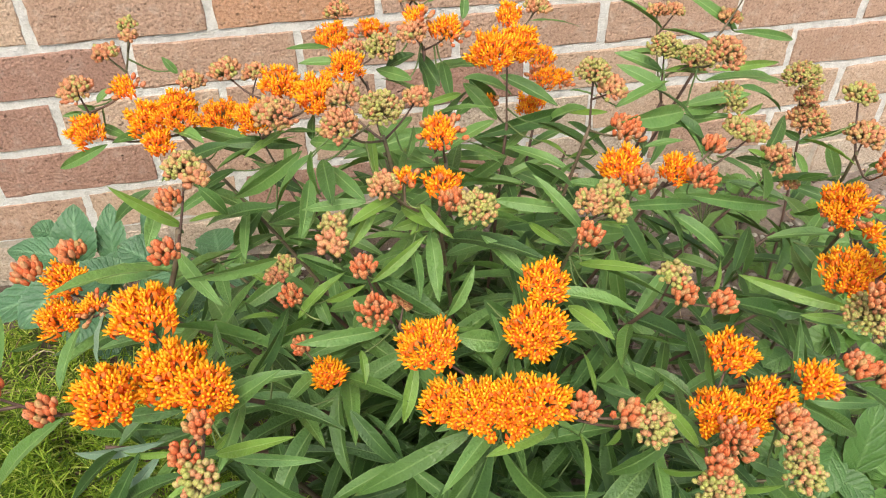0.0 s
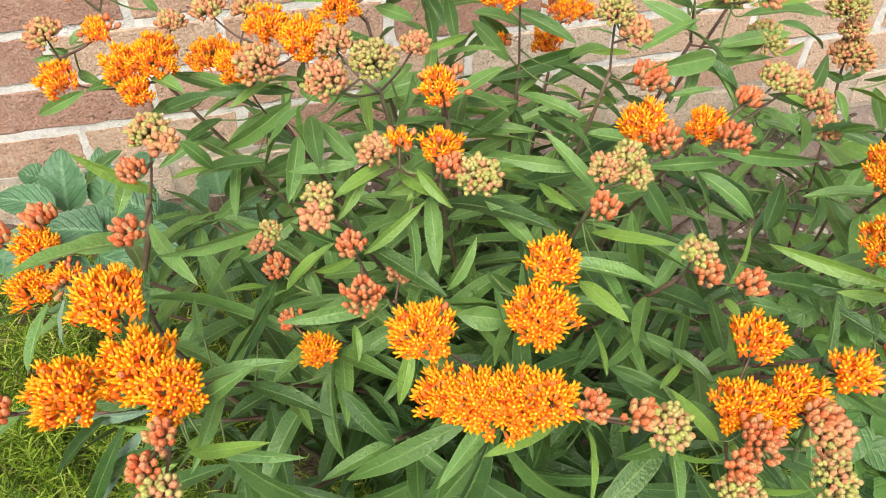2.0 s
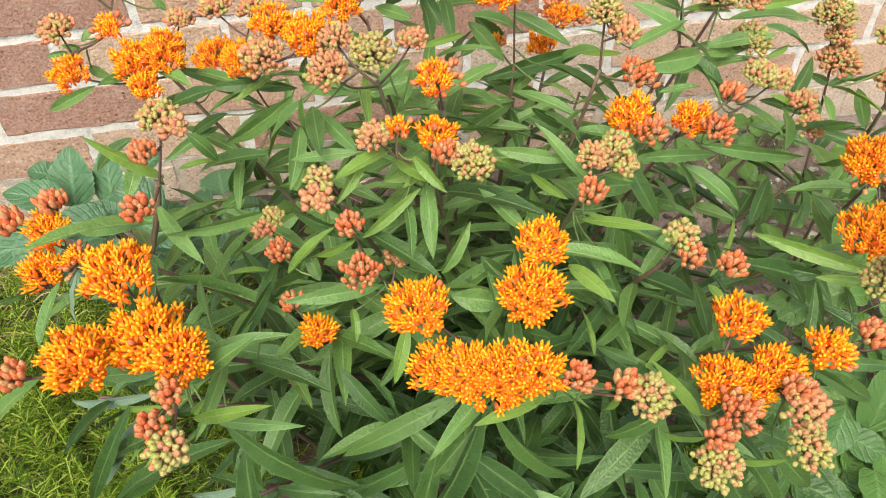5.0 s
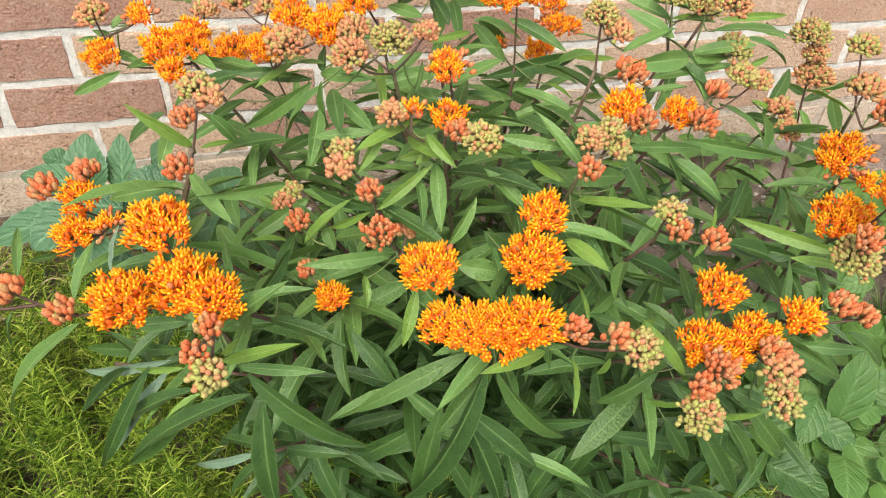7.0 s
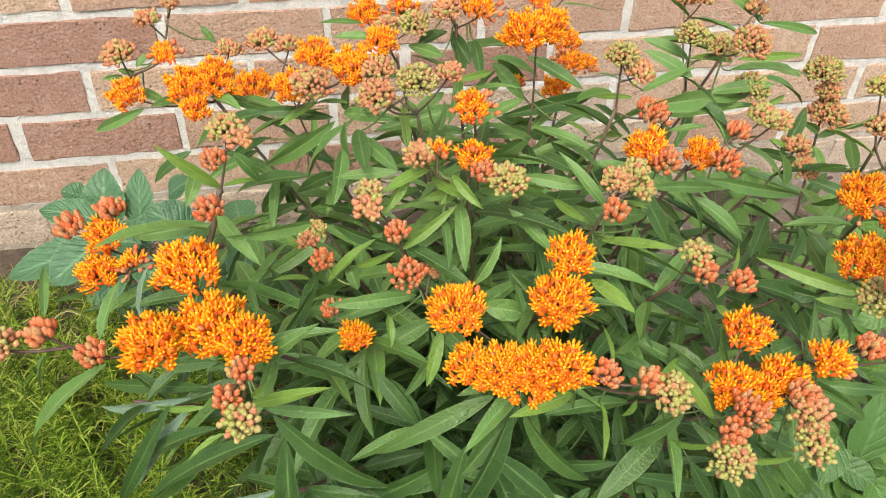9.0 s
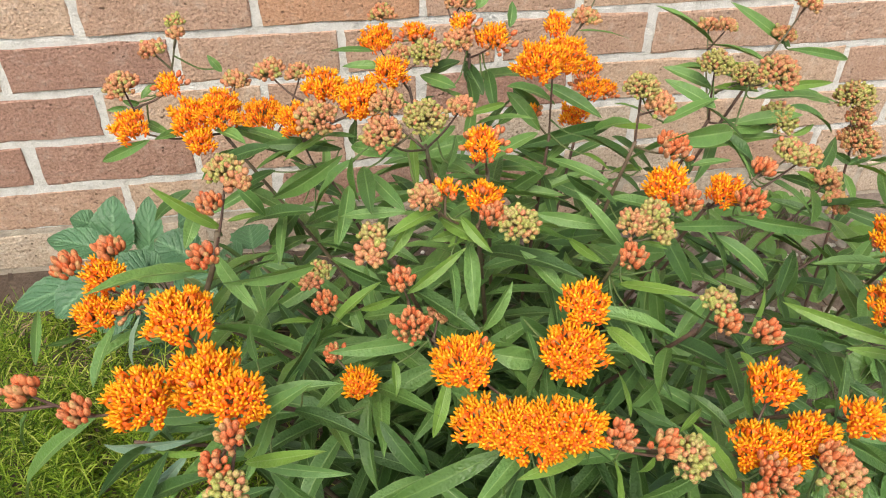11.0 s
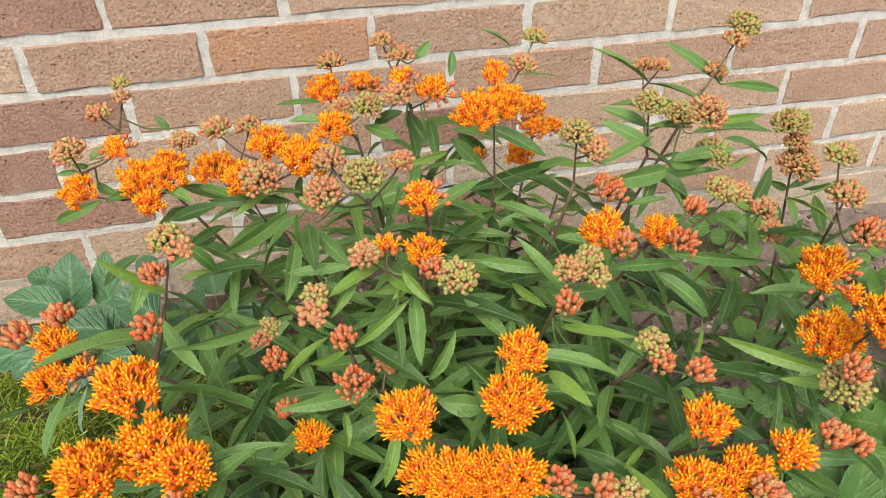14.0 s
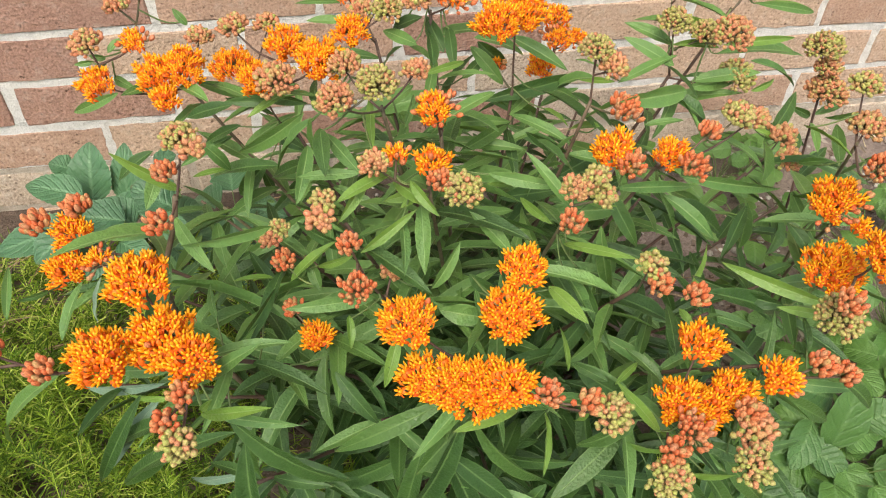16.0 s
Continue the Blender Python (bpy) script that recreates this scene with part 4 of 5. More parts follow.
leaf(s10, 2, 0.342, -0.523, 0.429, 0.366, -0.561, 0.433, 0.009, 0.10)
leaf(s10, 2, 0.361, -0.522, 0.416, 0.334, -0.527, 0.414, 0.008, 0.10)
leaf(s10, 2, 0.367, -0.527, 0.420, 0.344, -0.541, 0.418, 0.008, 0.10)
leaf(s10, 2, 0.337, -0.506, 0.431, 0.356, -0.501, 0.427, 0.004, 0.10)
leaf(s10, 1, 0.345, -0.540, 0.410, 0.341, -0.588, 0.401, 0.008, 0.10)
leaf(s10, 1, 0.360, -0.530, 0.411, 0.357, -0.572, 0.383, 0.011, 0.16)
leaf(s10, 2, 0.323, -0.545, 0.452, 0.301, -0.570, 0.436, 0.008, 0.10)
leaf(s10, 2, 0.351, -0.545, 0.445, 0.367, -0.569, 0.433, 0.007, 0.10)

s11 = stem(butterfly_weed, (0.416, -0.425, 0.000), (0.404, -0.447, 0.220), (0.380, -0.489, 0.441))
head(s11, "M", 0.375, -0.499, 0.471, 0.0168, -0.06, -0.23)
leaf(s11, 1, 0.432, -0.431, 0.431, 0.371, -0.476, 0.431, 0.010, 0.10)
leaf(s11, 1, 0.415, -0.498, 0.406, 0.468, -0.512, 0.398, 0.010, 0.10)
leaf(s11, 2, 0.414, -0.498, 0.396, 0.438, -0.488, 0.383, 0.004, 0.16)
leaf(s11, 0, 0.429, -0.481, 0.366, 0.488, -0.457, 0.347, 0.014, 0.10)

s12 = stem(butterfly_weed, (0.408, -0.369, 0.000), (0.389, -0.341, 0.201), (0.352, -0.288, 0.402))
head(s12, "P", 0.343, -0.146, 0.414, 0.0146, -0.02, 0.19)
head(s12, "F", 0.330, -0.218, 0.421, 0.0192, -0.08, 0.14)
head(s12, "M", 0.367, -0.233, 0.428, 0.0190, 0.07, 0.13)
head(s12, "P", 0.337, -0.331, 0.454, 0.0127, -0.08, -0.35)
head(s12, "F", 0.326, -0.377, 0.465, 0.0164, -0.08, -0.40)
head(s12, "G", 0.358, -0.348, 0.463, 0.0143, 0.02, -0.38)
leaf(s12, 1, 0.324, -0.260, 0.425, 0.283, -0.282, 0.438, 0.006, 0.10)
leaf(s12, 1, 0.326, -0.324, 0.441, 0.292, -0.318, 0.440, 0.008, 0.10)
leaf(s12, 1, 0.248, -0.380, 0.418, 0.282, -0.380, 0.418, 0.007, 0.10)

s13 = stem(butterfly_weed, (0.420, -0.387, 0.000), (0.411, -0.375, 0.230), (0.393, -0.352, 0.461))
head(s13, "P", 0.378, -0.308, 0.502, 0.0116, -0.08, 0.11)
head(s13, "P", 0.392, -0.313, 0.490, 0.0127, -0.00, 0.11)
head(s13, "M", 0.385, -0.368, 0.495, 0.0146, -0.07, -0.27)
head(s13, "P", 0.379, -0.377, 0.486, 0.0136, -0.10, -0.30)
head(s13, "M", 0.411, -0.368, 0.482, 0.0177, 0.14, -0.25)
leaf(s13, 0, 0.388, -0.401, 0.440, 0.389, -0.360, 0.450, 0.012, 0.10)
leaf(s13, 1, 0.432, -0.333, 0.414, 0.461, -0.347, 0.381, 0.013, 0.16)
leaf(s13, 2, 0.414, -0.397, 0.439, 0.375, -0.420, 0.444, 0.006, 0.10)
leaf(s13, 1, 0.424, -0.341, 0.387, 0.449, -0.314, 0.390, 0.010, 0.10)
leaf(s13, 1, 0.401, -0.394, 0.378, 0.465, -0.368, 0.355, 0.011, 0.10)
leaf(s13, 1, 0.412, -0.405, 0.355, 0.467, -0.363, 0.353, 0.012, 0.10)
leaf(s13, 0, 0.401, -0.376, 0.436, 0.391, -0.344, 0.452, 0.013, 0.10)
leaf(s13, 1, 0.435, -0.315, 0.465, 0.441, -0.296, 0.480, 0.009, 0.10)
leaf(s13, 1, 0.409, -0.296, 0.475, 0.423, -0.289, 0.488, 0.009, 0.10)
leaf(s13, 0, 0.364, -0.335, 0.437, 0.388, -0.344, 0.451, 0.012, 0.10)
leaf(s13, 1, 0.379, -0.373, 0.443, 0.355, -0.338, 0.438, 0.011, 0.10)
leaf(s13, 0, 0.407, -0.360, 0.450, 0.406, -0.400, 0.432, 0.010, 0.10)

s14 = stem(butterfly_weed, (0.441, -0.386, 0.000), (0.451, -0.374, 0.190), (0.469, -0.350, 0.379))
head(s14, "F", 0.469, -0.336, 0.478, 0.0148, -0.01, 0.03)
head(s14, "F", 0.441, -0.387, 0.472, 0.0208, -0.15, -0.31)
head(s14, "F", 0.469, -0.367, 0.465, 0.0197, -0.00, -0.28)
head(s14, "P", 0.495, -0.334, 0.480, 0.0129, 0.18, -0.01)
head(s14, "G", 0.509, -0.318, 0.497, 0.0120, 0.19, 0.04)
head(s14, "M", 0.459, -0.326, 0.391, 0.0125, -0.08, 0.06)
leaf(s14, 1, 0.449, -0.269, 0.385, 0.505, -0.254, 0.352, 0.016, 0.16)
leaf(s14, 1, 0.483, -0.278, 0.389, 0.535, -0.306, 0.364, 0.014, 0.10)
leaf(s14, 0, 0.488, -0.378, 0.392, 0.517, -0.442, 0.394, 0.016, 0.10)
leaf(s14, 2, 0.492, -0.378, 0.374, 0.505, -0.409, 0.375, 0.006, 0.10)
leaf(s14, 1, 0.518, -0.366, 0.414, 0.535, -0.396, 0.419, 0.007, 0.10)
leaf(s14, 1, 0.507, -0.284, 0.444, 0.561, -0.281, 0.431, 0.007, 0.10)
leaf(s14, 1, 0.500, -0.280, 0.471, 0.471, -0.277, 0.489, 0.007, 0.10)
leaf(s14, 0, 0.443, -0.312, 0.406, 0.473, -0.308, 0.374, 0.014, 0.16)
leaf(s14, 0, 0.506, -0.400, 0.403, 0.549, -0.400, 0.364, 0.015, 0.10)

s15 = stem(butterfly_weed, (0.459, -0.357, 0.000), (0.485, -0.320, 0.164), (0.535, -0.247, 0.328))
head(s15, "F", 0.517, -0.276, 0.356, 0.0171, -0.12, -0.31)
head(s15, "M", 0.555, -0.202, 0.348, 0.0185, 0.10, 0.11)
head(s15, "M", 0.572, -0.212, 0.346, 0.0172, 0.18, 0.05)
head(s15, "M", 0.547, -0.212, 0.374, 0.0185, 0.07, 0.09)
head(s15, "M", 0.542, -0.247, 0.368, 0.0168, 0.09, -0.13)
leaf(s15, 1, 0.463, -0.257, 0.311, 0.545, -0.238, 0.258, 0.016, 0.16)

s16 = stem(butterfly_weed, (0.452, -0.411, 0.000), (0.471, -0.421, 0.211), (0.508, -0.440, 0.422))
head(s16, "G", 0.508, -0.435, 0.468, 0.0147, 0.01, -0.04)
head(s16, "P", 0.520, -0.446, 0.457, 0.0139, 0.13, -0.18)
head(s16, "R", 0.524, -0.470, 0.434, 0.0174, 0.11, -0.31)
head(s16, "P", 0.512, -0.427, 0.459, 0.0100, 0.05, 0.01)
leaf(s16, 2, 0.525, -0.428, 0.387, 0.504, -0.406, 0.368, 0.011, 0.16)
leaf(s16, 0, 0.461, -0.458, 0.403, 0.477, -0.495, 0.403, 0.009, 0.10)
leaf(s16, 1, 0.520, -0.440, 0.332, 0.500, -0.377, 0.332, 0.012, 0.10)
leaf(s16, 1, 0.536, -0.422, 0.425, 0.599, -0.390, 0.426, 0.009, 0.10)
leaf(s16, 0, 0.464, -0.420, 0.382, 0.511, -0.400, 0.341, 0.010, 0.12)
leaf(s16, 1, 0.473, -0.530, 0.391, 0.440, -0.500, 0.426, 0.009, 0.08)

s17 = stem(butterfly_weed, (0.462, -0.429, 0.000), (0.490, -0.455, 0.203), (0.544, -0.504, 0.405), fill=22)
head(s17, "F", 0.497, -0.522, 0.440, 0.0191, -0.23, -0.21)
head(s17, "R", 0.506, -0.533, 0.433, 0.0167, -0.19, -0.27)
head(s17, "F", 0.545, -0.518, 0.430, 0.0164, 0.01, -0.26)
head(s17, "R", 0.551, -0.541, 0.433, 0.0151, 0.04, -0.34)
head(s17, "R", 0.574, -0.510, 0.438, 0.0133, 0.21, -0.16)
head(s17, "G", 0.602, -0.497, 0.440, 0.0144, 0.26, -0.09)
head(s17, "P", 0.622, -0.488, 0.431, 0.0131, 0.27, -0.06)
leaf(s17, 1, 0.503, -0.527, 0.406, 0.575, -0.512, 0.387, 0.009, 0.10)
leaf(s17, 1, 0.583, -0.447, 0.429, 0.517, -0.472, 0.442, 0.016, 0.10)
leaf(s17, 1, 0.587, -0.482, 0.407, 0.578, -0.432, 0.423, 0.008, 0.10)
leaf(s17, 0, 0.595, -0.477, 0.402, 0.591, -0.424, 0.408, 0.014, 0.10)
leaf(s17, 1, 0.547, -0.461, 0.410, 0.579, -0.463, 0.413, 0.006, 0.10)
leaf(s17, 1, 0.613, -0.460, 0.392, 0.671, -0.458, 0.345, 0.009, 0.16)
leaf(s17, 1, 0.550, -0.513, 0.382, 0.589, -0.537, 0.352, 0.012, 0.16)
leaf(s17, 1, 0.567, -0.500, 0.388, 0.672, -0.485, 0.350, 0.011, 0.10)
leaf(s17, 1, 0.546, -0.510, 0.386, 0.565, -0.520, 0.341, 0.010, 0.12)
leaf(s17, 0, 0.599, -0.460, 0.408, 0.572, -0.440, 0.424, 0.014, 0.10)

s18 = stem(butterfly_weed, (0.438, -0.443, 0.000), (0.446, -0.480, 0.206), (0.460, -0.553, 0.411))
head(s18, "P", 0.456, -0.568, 0.447, 0.0117, -0.04, -0.27)
head(s18, "G", 0.473, -0.558, 0.446, 0.0112, 0.14, -0.17)
head(s18, "G", 0.478, -0.564, 0.434, 0.0113, 0.15, -0.21)
head(s18, "R", 0.447, -0.591, 0.438, 0.0136, -0.08, -0.34)
leaf(s18, 2, 0.437, -0.511, 0.391, 0.453, -0.545, 0.393, 0.007, 0.10)
leaf(s18, 2, 0.477, -0.538, 0.405, 0.512, -0.536, 0.392, 0.004, 0.10)
leaf(s18, 2, 0.455, -0.565, 0.393, 0.490, -0.607, 0.415, 0.007, 0.10)
leaf(s18, 1, 0.491, -0.542, 0.384, 0.508, -0.547, 0.314, 0.011, 0.16)
leaf(s18, 0, 0.472, -0.553, 0.358, 0.481, -0.623, 0.338, 0.008, 0.10)
leaf(s18, 0, 0.494, -0.530, 0.410, 0.519, -0.550, 0.366, 0.012, 0.10)
leaf(s18, 1, 0.455, -0.570, 0.374, 0.475, -0.590, 0.338, 0.011, 0.10)

s19 = stem(butterfly_weed, (0.479, -0.392, 0.000), (0.522, -0.385, 0.198), (0.606, -0.372, 0.396), fill=18)
head(s19, "P", 0.622, -0.306, 0.454, 0.0119, 0.07, 0.14)
head(s19, "P", 0.628, -0.326, 0.462, 0.0116, 0.11, 0.11)
head(s19, "G", 0.594, -0.381, 0.455, 0.0148, -0.12, -0.21)
head(s19, "G", 0.627, -0.378, 0.440, 0.0152, 0.18, -0.17)
head(s19, "P", 0.623, -0.426, 0.467, 0.0178, 0.08, -0.37)
head(s19, "G", 0.656, -0.397, 0.408, 0.0155, 0.23, -0.23)
leaf(s19, 0, 0.540, -0.321, 0.368, 0.436, -0.357, 0.372, 0.015, 0.10)
leaf(s19, 2, 0.562, -0.358, 0.383, 0.536, -0.324, 0.367, 0.006, 0.10)
leaf(s19, 1, 0.593, -0.399, 0.422, 0.551, -0.381, 0.442, 0.012, 0.10)
leaf(s19, 1, 0.609, -0.405, 0.403, 0.671, -0.378, 0.394, 0.014, 0.10)
leaf(s19, 1, 0.605, -0.365, 0.421, 0.564, -0.348, 0.436, 0.012, 0.10)
leaf(s19, 1, 0.541, -0.358, 0.389, 0.514, -0.330, 0.362, 0.013, 0.16)
leaf(s19, 0, 0.586, -0.388, 0.419, 0.601, -0.438, 0.413, 0.013, 0.10)
leaf(s19, 1, 0.612, -0.400, 0.406, 0.672, -0.404, 0.412, 0.012, 0.10)

s20 = stem(butterfly_weed, (0.498, -0.381, 0.000), (0.557, -0.363, 0.217), (0.672, -0.330, 0.433), fill=14)
head(s20, "P", 0.693, -0.315, 0.445, 0.0132, 0.16, -0.00)
head(s20, "G", 0.707, -0.321, 0.491, 0.0169, 0.22, -0.06)
head(s20, "P", 0.696, -0.332, 0.481, 0.0136, 0.19, -0.13)
leaf(s20, 2, 0.647, -0.370, 0.418, 0.597, -0.378, 0.429, 0.009, 0.10)
leaf(s20, 1, 0.660, -0.348, 0.398, 0.777, -0.313, 0.365, 0.014, 0.10)
leaf(s20, 1, 0.693, -0.353, 0.391, 0.753, -0.346, 0.353, 0.011, 0.16)
leaf(s20, 2, 0.651, -0.369, 0.420, 0.735, -0.346, 0.408, 0.008, 0.10)
leaf(s20, 1, 0.642, -0.362, 0.419, 0.607, -0.354, 0.436, 0.009, 0.10)
leaf(s20, 2, 0.681, -0.386, 0.381, 0.714, -0.367, 0.379, 0.007, 0.10)
leaf(s20, 1, 0.626, -0.316, 0.437, 0.575, -0.289, 0.466, 0.012, 0.10)
leaf(s20, 1, 0.706, -0.310, 0.428, 0.648, -0.287, 0.465, 0.011, 0.10)
leaf(s20, 2, 0.709, -0.311, 0.425, 0.782, -0.291, 0.404, 0.008, 0.10)
leaf(s20, 1, 0.653, -0.363, 0.440, 0.619, -0.317, 0.439, 0.013, 0.10)
leaf(s20, 1, 0.777, -0.302, 0.407, 0.697, -0.321, 0.432, 0.009, 0.10)
leaf(s20, 2, 0.648, -0.349, 0.424, 0.611, -0.348, 0.440, 0.011, 0.10)
leaf(s20, 1, 0.711, -0.306, 0.378, 0.787, -0.288, 0.351, 0.013, 0.10)

s21 = stem(butterfly_weed, (0.449, -0.457, 0.000), (0.465, -0.507, 0.192), (0.496, -0.605, 0.384))
head(s21, "G", 0.494, -0.618, 0.422, 0.0114, -0.03, -0.26)
head(s21, "R", 0.498, -0.627, 0.411, 0.0122, 0.02, -0.30)
head(s21, "R", 0.519, -0.637, 0.409, 0.0121, 0.13, -0.31)
leaf(s21, 2, 0.538, -0.596, 0.354, 0.570, -0.557, 0.372, 0.009, 0.10)
leaf(s21, 0, 0.494, -0.570, 0.341, 0.550, -0.580, 0.308, 0.015, 0.08)
leaf(s21, 0, 0.504, -0.550, 0.361, 0.541, -0.570, 0.343, 0.014, 0.08)

s22 = stem(butterfly_weed, (0.424, -0.457, 0.000), (0.419, -0.507, 0.196), (0.409, -0.603, 0.391))
head(s22, "F", 0.413, -0.616, 0.431, 0.0179, 0.04, -0.25)
head(s22, "F", 0.400, -0.636, 0.412, 0.0212, -0.06, -0.33)
leaf(s22, 1, 0.419, -0.564, 0.387, 0.392, -0.542, 0.411, 0.010, 0.10)
leaf(s22, 2, 0.436, -0.599, 0.389, 0.452, -0.637, 0.392, 0.010, 0.10)
leaf(s22, 1, 0.390, -0.581, 0.375, 0.389, -0.619, 0.369, 0.005, 0.10)
leaf(s22, 1, 0.392, -0.600, 0.366, 0.363, -0.595, 0.373, 0.015, 0.10)
leaf(s22, 0, 0.388, -0.570, 0.378, 0.425, -0.580, 0.338, 0.014, 0.10)

s23 = stem(butterfly_weed, (0.419, -0.471, 0.000), (0.408, -0.532, 0.188), (0.389, -0.652, 0.376))
head(s23, "F", 0.335, -0.636, 0.418, 0.0197, -0.25, -0.04)
head(s23, "F", 0.341, -0.659, 0.391, 0.0176, -0.25, -0.15)
head(s23, "F", 0.357, -0.672, 0.399, 0.0199, -0.19, -0.24)
head(s23, "F", 0.375, -0.678, 0.402, 0.0198, -0.10, -0.30)
head(s23, "F", 0.390, -0.688, 0.413, 0.0178, 0.01, -0.34)
head(s23, "R", 0.409, -0.695, 0.408, 0.0119, 0.10, -0.34)
head(s23, "R", 0.428, -0.705, 0.409, 0.0111, 0.16, -0.33)
head(s23, "G", 0.441, -0.711, 0.406, 0.0124, 0.19, -0.33)
leaf(s23, 2, 0.442, -0.643, 0.353, 0.445, -0.605, 0.356, 0.006, 0.10)
leaf(s23, 1, 0.446, -0.629, 0.343, 0.479, -0.604, 0.341, 0.009, 0.10)
leaf(s23, 1, 0.360, -0.653, 0.351, 0.284, -0.646, 0.297, 0.013, 0.16)
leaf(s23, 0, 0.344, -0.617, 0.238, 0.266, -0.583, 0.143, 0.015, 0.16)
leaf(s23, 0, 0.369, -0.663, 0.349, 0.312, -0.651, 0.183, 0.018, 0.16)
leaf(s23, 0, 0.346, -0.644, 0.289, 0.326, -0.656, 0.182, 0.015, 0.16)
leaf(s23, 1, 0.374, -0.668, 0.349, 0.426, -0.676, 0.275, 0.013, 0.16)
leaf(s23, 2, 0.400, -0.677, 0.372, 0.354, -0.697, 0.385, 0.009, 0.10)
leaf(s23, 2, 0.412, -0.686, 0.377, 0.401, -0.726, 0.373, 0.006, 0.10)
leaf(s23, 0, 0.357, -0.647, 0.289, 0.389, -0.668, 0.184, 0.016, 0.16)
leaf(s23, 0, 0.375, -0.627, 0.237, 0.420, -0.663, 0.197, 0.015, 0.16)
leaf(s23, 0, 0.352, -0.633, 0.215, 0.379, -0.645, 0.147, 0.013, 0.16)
leaf(s23, 1, 0.377, -0.655, 0.338, 0.337, -0.668, 0.291, 0.015, 0.06)
leaf(s23, 0, 0.358, -0.660, 0.302, 0.408, -0.680, 0.248, 0.015, 0.08)

s24 = stem(butterfly_weed, (0.450, -0.477, 0.000), (0.467, -0.545, 0.174), (0.501, -0.677, 0.349))
head(s24, "F", 0.525, -0.653, 0.384, 0.0187, 0.16, 0.03)
head(s24, "F", 0.495, -0.692, 0.380, 0.0176, -0.06, -0.26)
head(s24, "F", 0.531, -0.689, 0.378, 0.0186, 0.20, -0.20)
head(s24, "F", 0.514, -0.695, 0.372, 0.0165, 0.11, -0.27)
head(s24, "R", 0.494, -0.714, 0.380, 0.0150, -0.04, -0.35)
head(s24, "R", 0.475, -0.727, 0.382, 0.0108, -0.12, -0.35)
head(s24, "G", 0.472, -0.738, 0.374, 0.0126, -0.12, -0.36)
head(s24, "R", 0.531, -0.708, 0.381, 0.0134, 0.17, -0.29)
head(s24, "P", 0.532, -0.718, 0.377, 0.0132, 0.15, -0.32)
head(s24, "G", 0.518, -0.742, 0.382, 0.0119, 0.07, -0.38)
leaf(s24, 1, 0.506, -0.655, 0.342, 0.487, -0.627, 0.349, 0.008, 0.10)
leaf(s24, 2, 0.474, -0.650, 0.341, 0.498, -0.631, 0.337, 0.005, 0.10)
leaf(s24, 0, 0.462, -0.660, 0.361, 0.443, -0.640, 0.359, 0.007, 0.10)
leaf(s24, 2, 0.450, -0.667, 0.344, 0.445, -0.660, 0.320, 0.006, 0.16)
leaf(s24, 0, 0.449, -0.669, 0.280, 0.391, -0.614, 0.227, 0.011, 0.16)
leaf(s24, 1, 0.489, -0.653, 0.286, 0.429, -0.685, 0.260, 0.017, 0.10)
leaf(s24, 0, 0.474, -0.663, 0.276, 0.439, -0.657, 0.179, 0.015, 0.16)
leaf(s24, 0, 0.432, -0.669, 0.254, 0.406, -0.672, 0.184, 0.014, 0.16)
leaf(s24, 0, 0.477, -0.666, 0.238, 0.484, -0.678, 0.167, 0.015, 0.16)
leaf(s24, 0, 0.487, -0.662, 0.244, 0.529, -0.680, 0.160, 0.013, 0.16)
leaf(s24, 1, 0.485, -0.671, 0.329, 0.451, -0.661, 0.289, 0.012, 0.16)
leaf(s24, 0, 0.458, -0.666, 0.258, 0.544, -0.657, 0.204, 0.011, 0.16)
leaf(s24, 1, 0.479, -0.669, 0.355, 0.496, -0.698, 0.350, 0.011, 0.10)
leaf(s24, 2, 0.507, -0.684, 0.307, 0.486, -0.660, 0.286, 0.007, 0.16)
leaf(s24, 2, 0.496, -0.720, 0.343, 0.514, -0.737, 0.365, 0.005, 0.10)
leaf(s24, 0, 0.518, -0.680, 0.282, 0.566, -0.697, 0.196, 0.015, 0.16)
leaf(s24, 1, 0.521, -0.704, 0.312, 0.551, -0.716, 0.256, 0.011, 0.16)
leaf(s24, 1, 0.531, -0.706, 0.327, 0.567, -0.715, 0.279, 0.013, 0.16)
leaf(s24, 2, 0.535, -0.704, 0.338, 0.544, -0.687, 0.346, 0.006, 0.10)
leaf(s24, 0, 0.500, -0.674, 0.276, 0.525, -0.683, 0.231, 0.010, 0.16)
leaf(s24, 0, 0.357, -0.620, 0.218, 0.276, -0.596, 0.179, 0.012, 0.08)
leaf(s24, 0, 0.449, -0.600, 0.196, 0.393, -0.608, 0.224, 0.011, 0.08)
leaf(s24, 1, 0.455, -0.650, 0.222, 0.533, -0.660, 0.217, 0.009, 0.06)
leaf(s24, 2, 0.483, -0.700, 0.359, 0.449, -0.691, 0.407, 0.007, 0.08)
leaf(s24, 1, 0.520, -0.700, 0.337, 0.545, -0.710, 0.326, 0.011, 0.08)
leaf(s24, 2, 0.492, -0.680, 0.339, 0.499, -0.700, 0.341, 0.009, 0.08)
leaf(s24, 0, 0.449, -0.640, 0.351, 0.488, -0.650, 0.320, 0.014, 0.10)

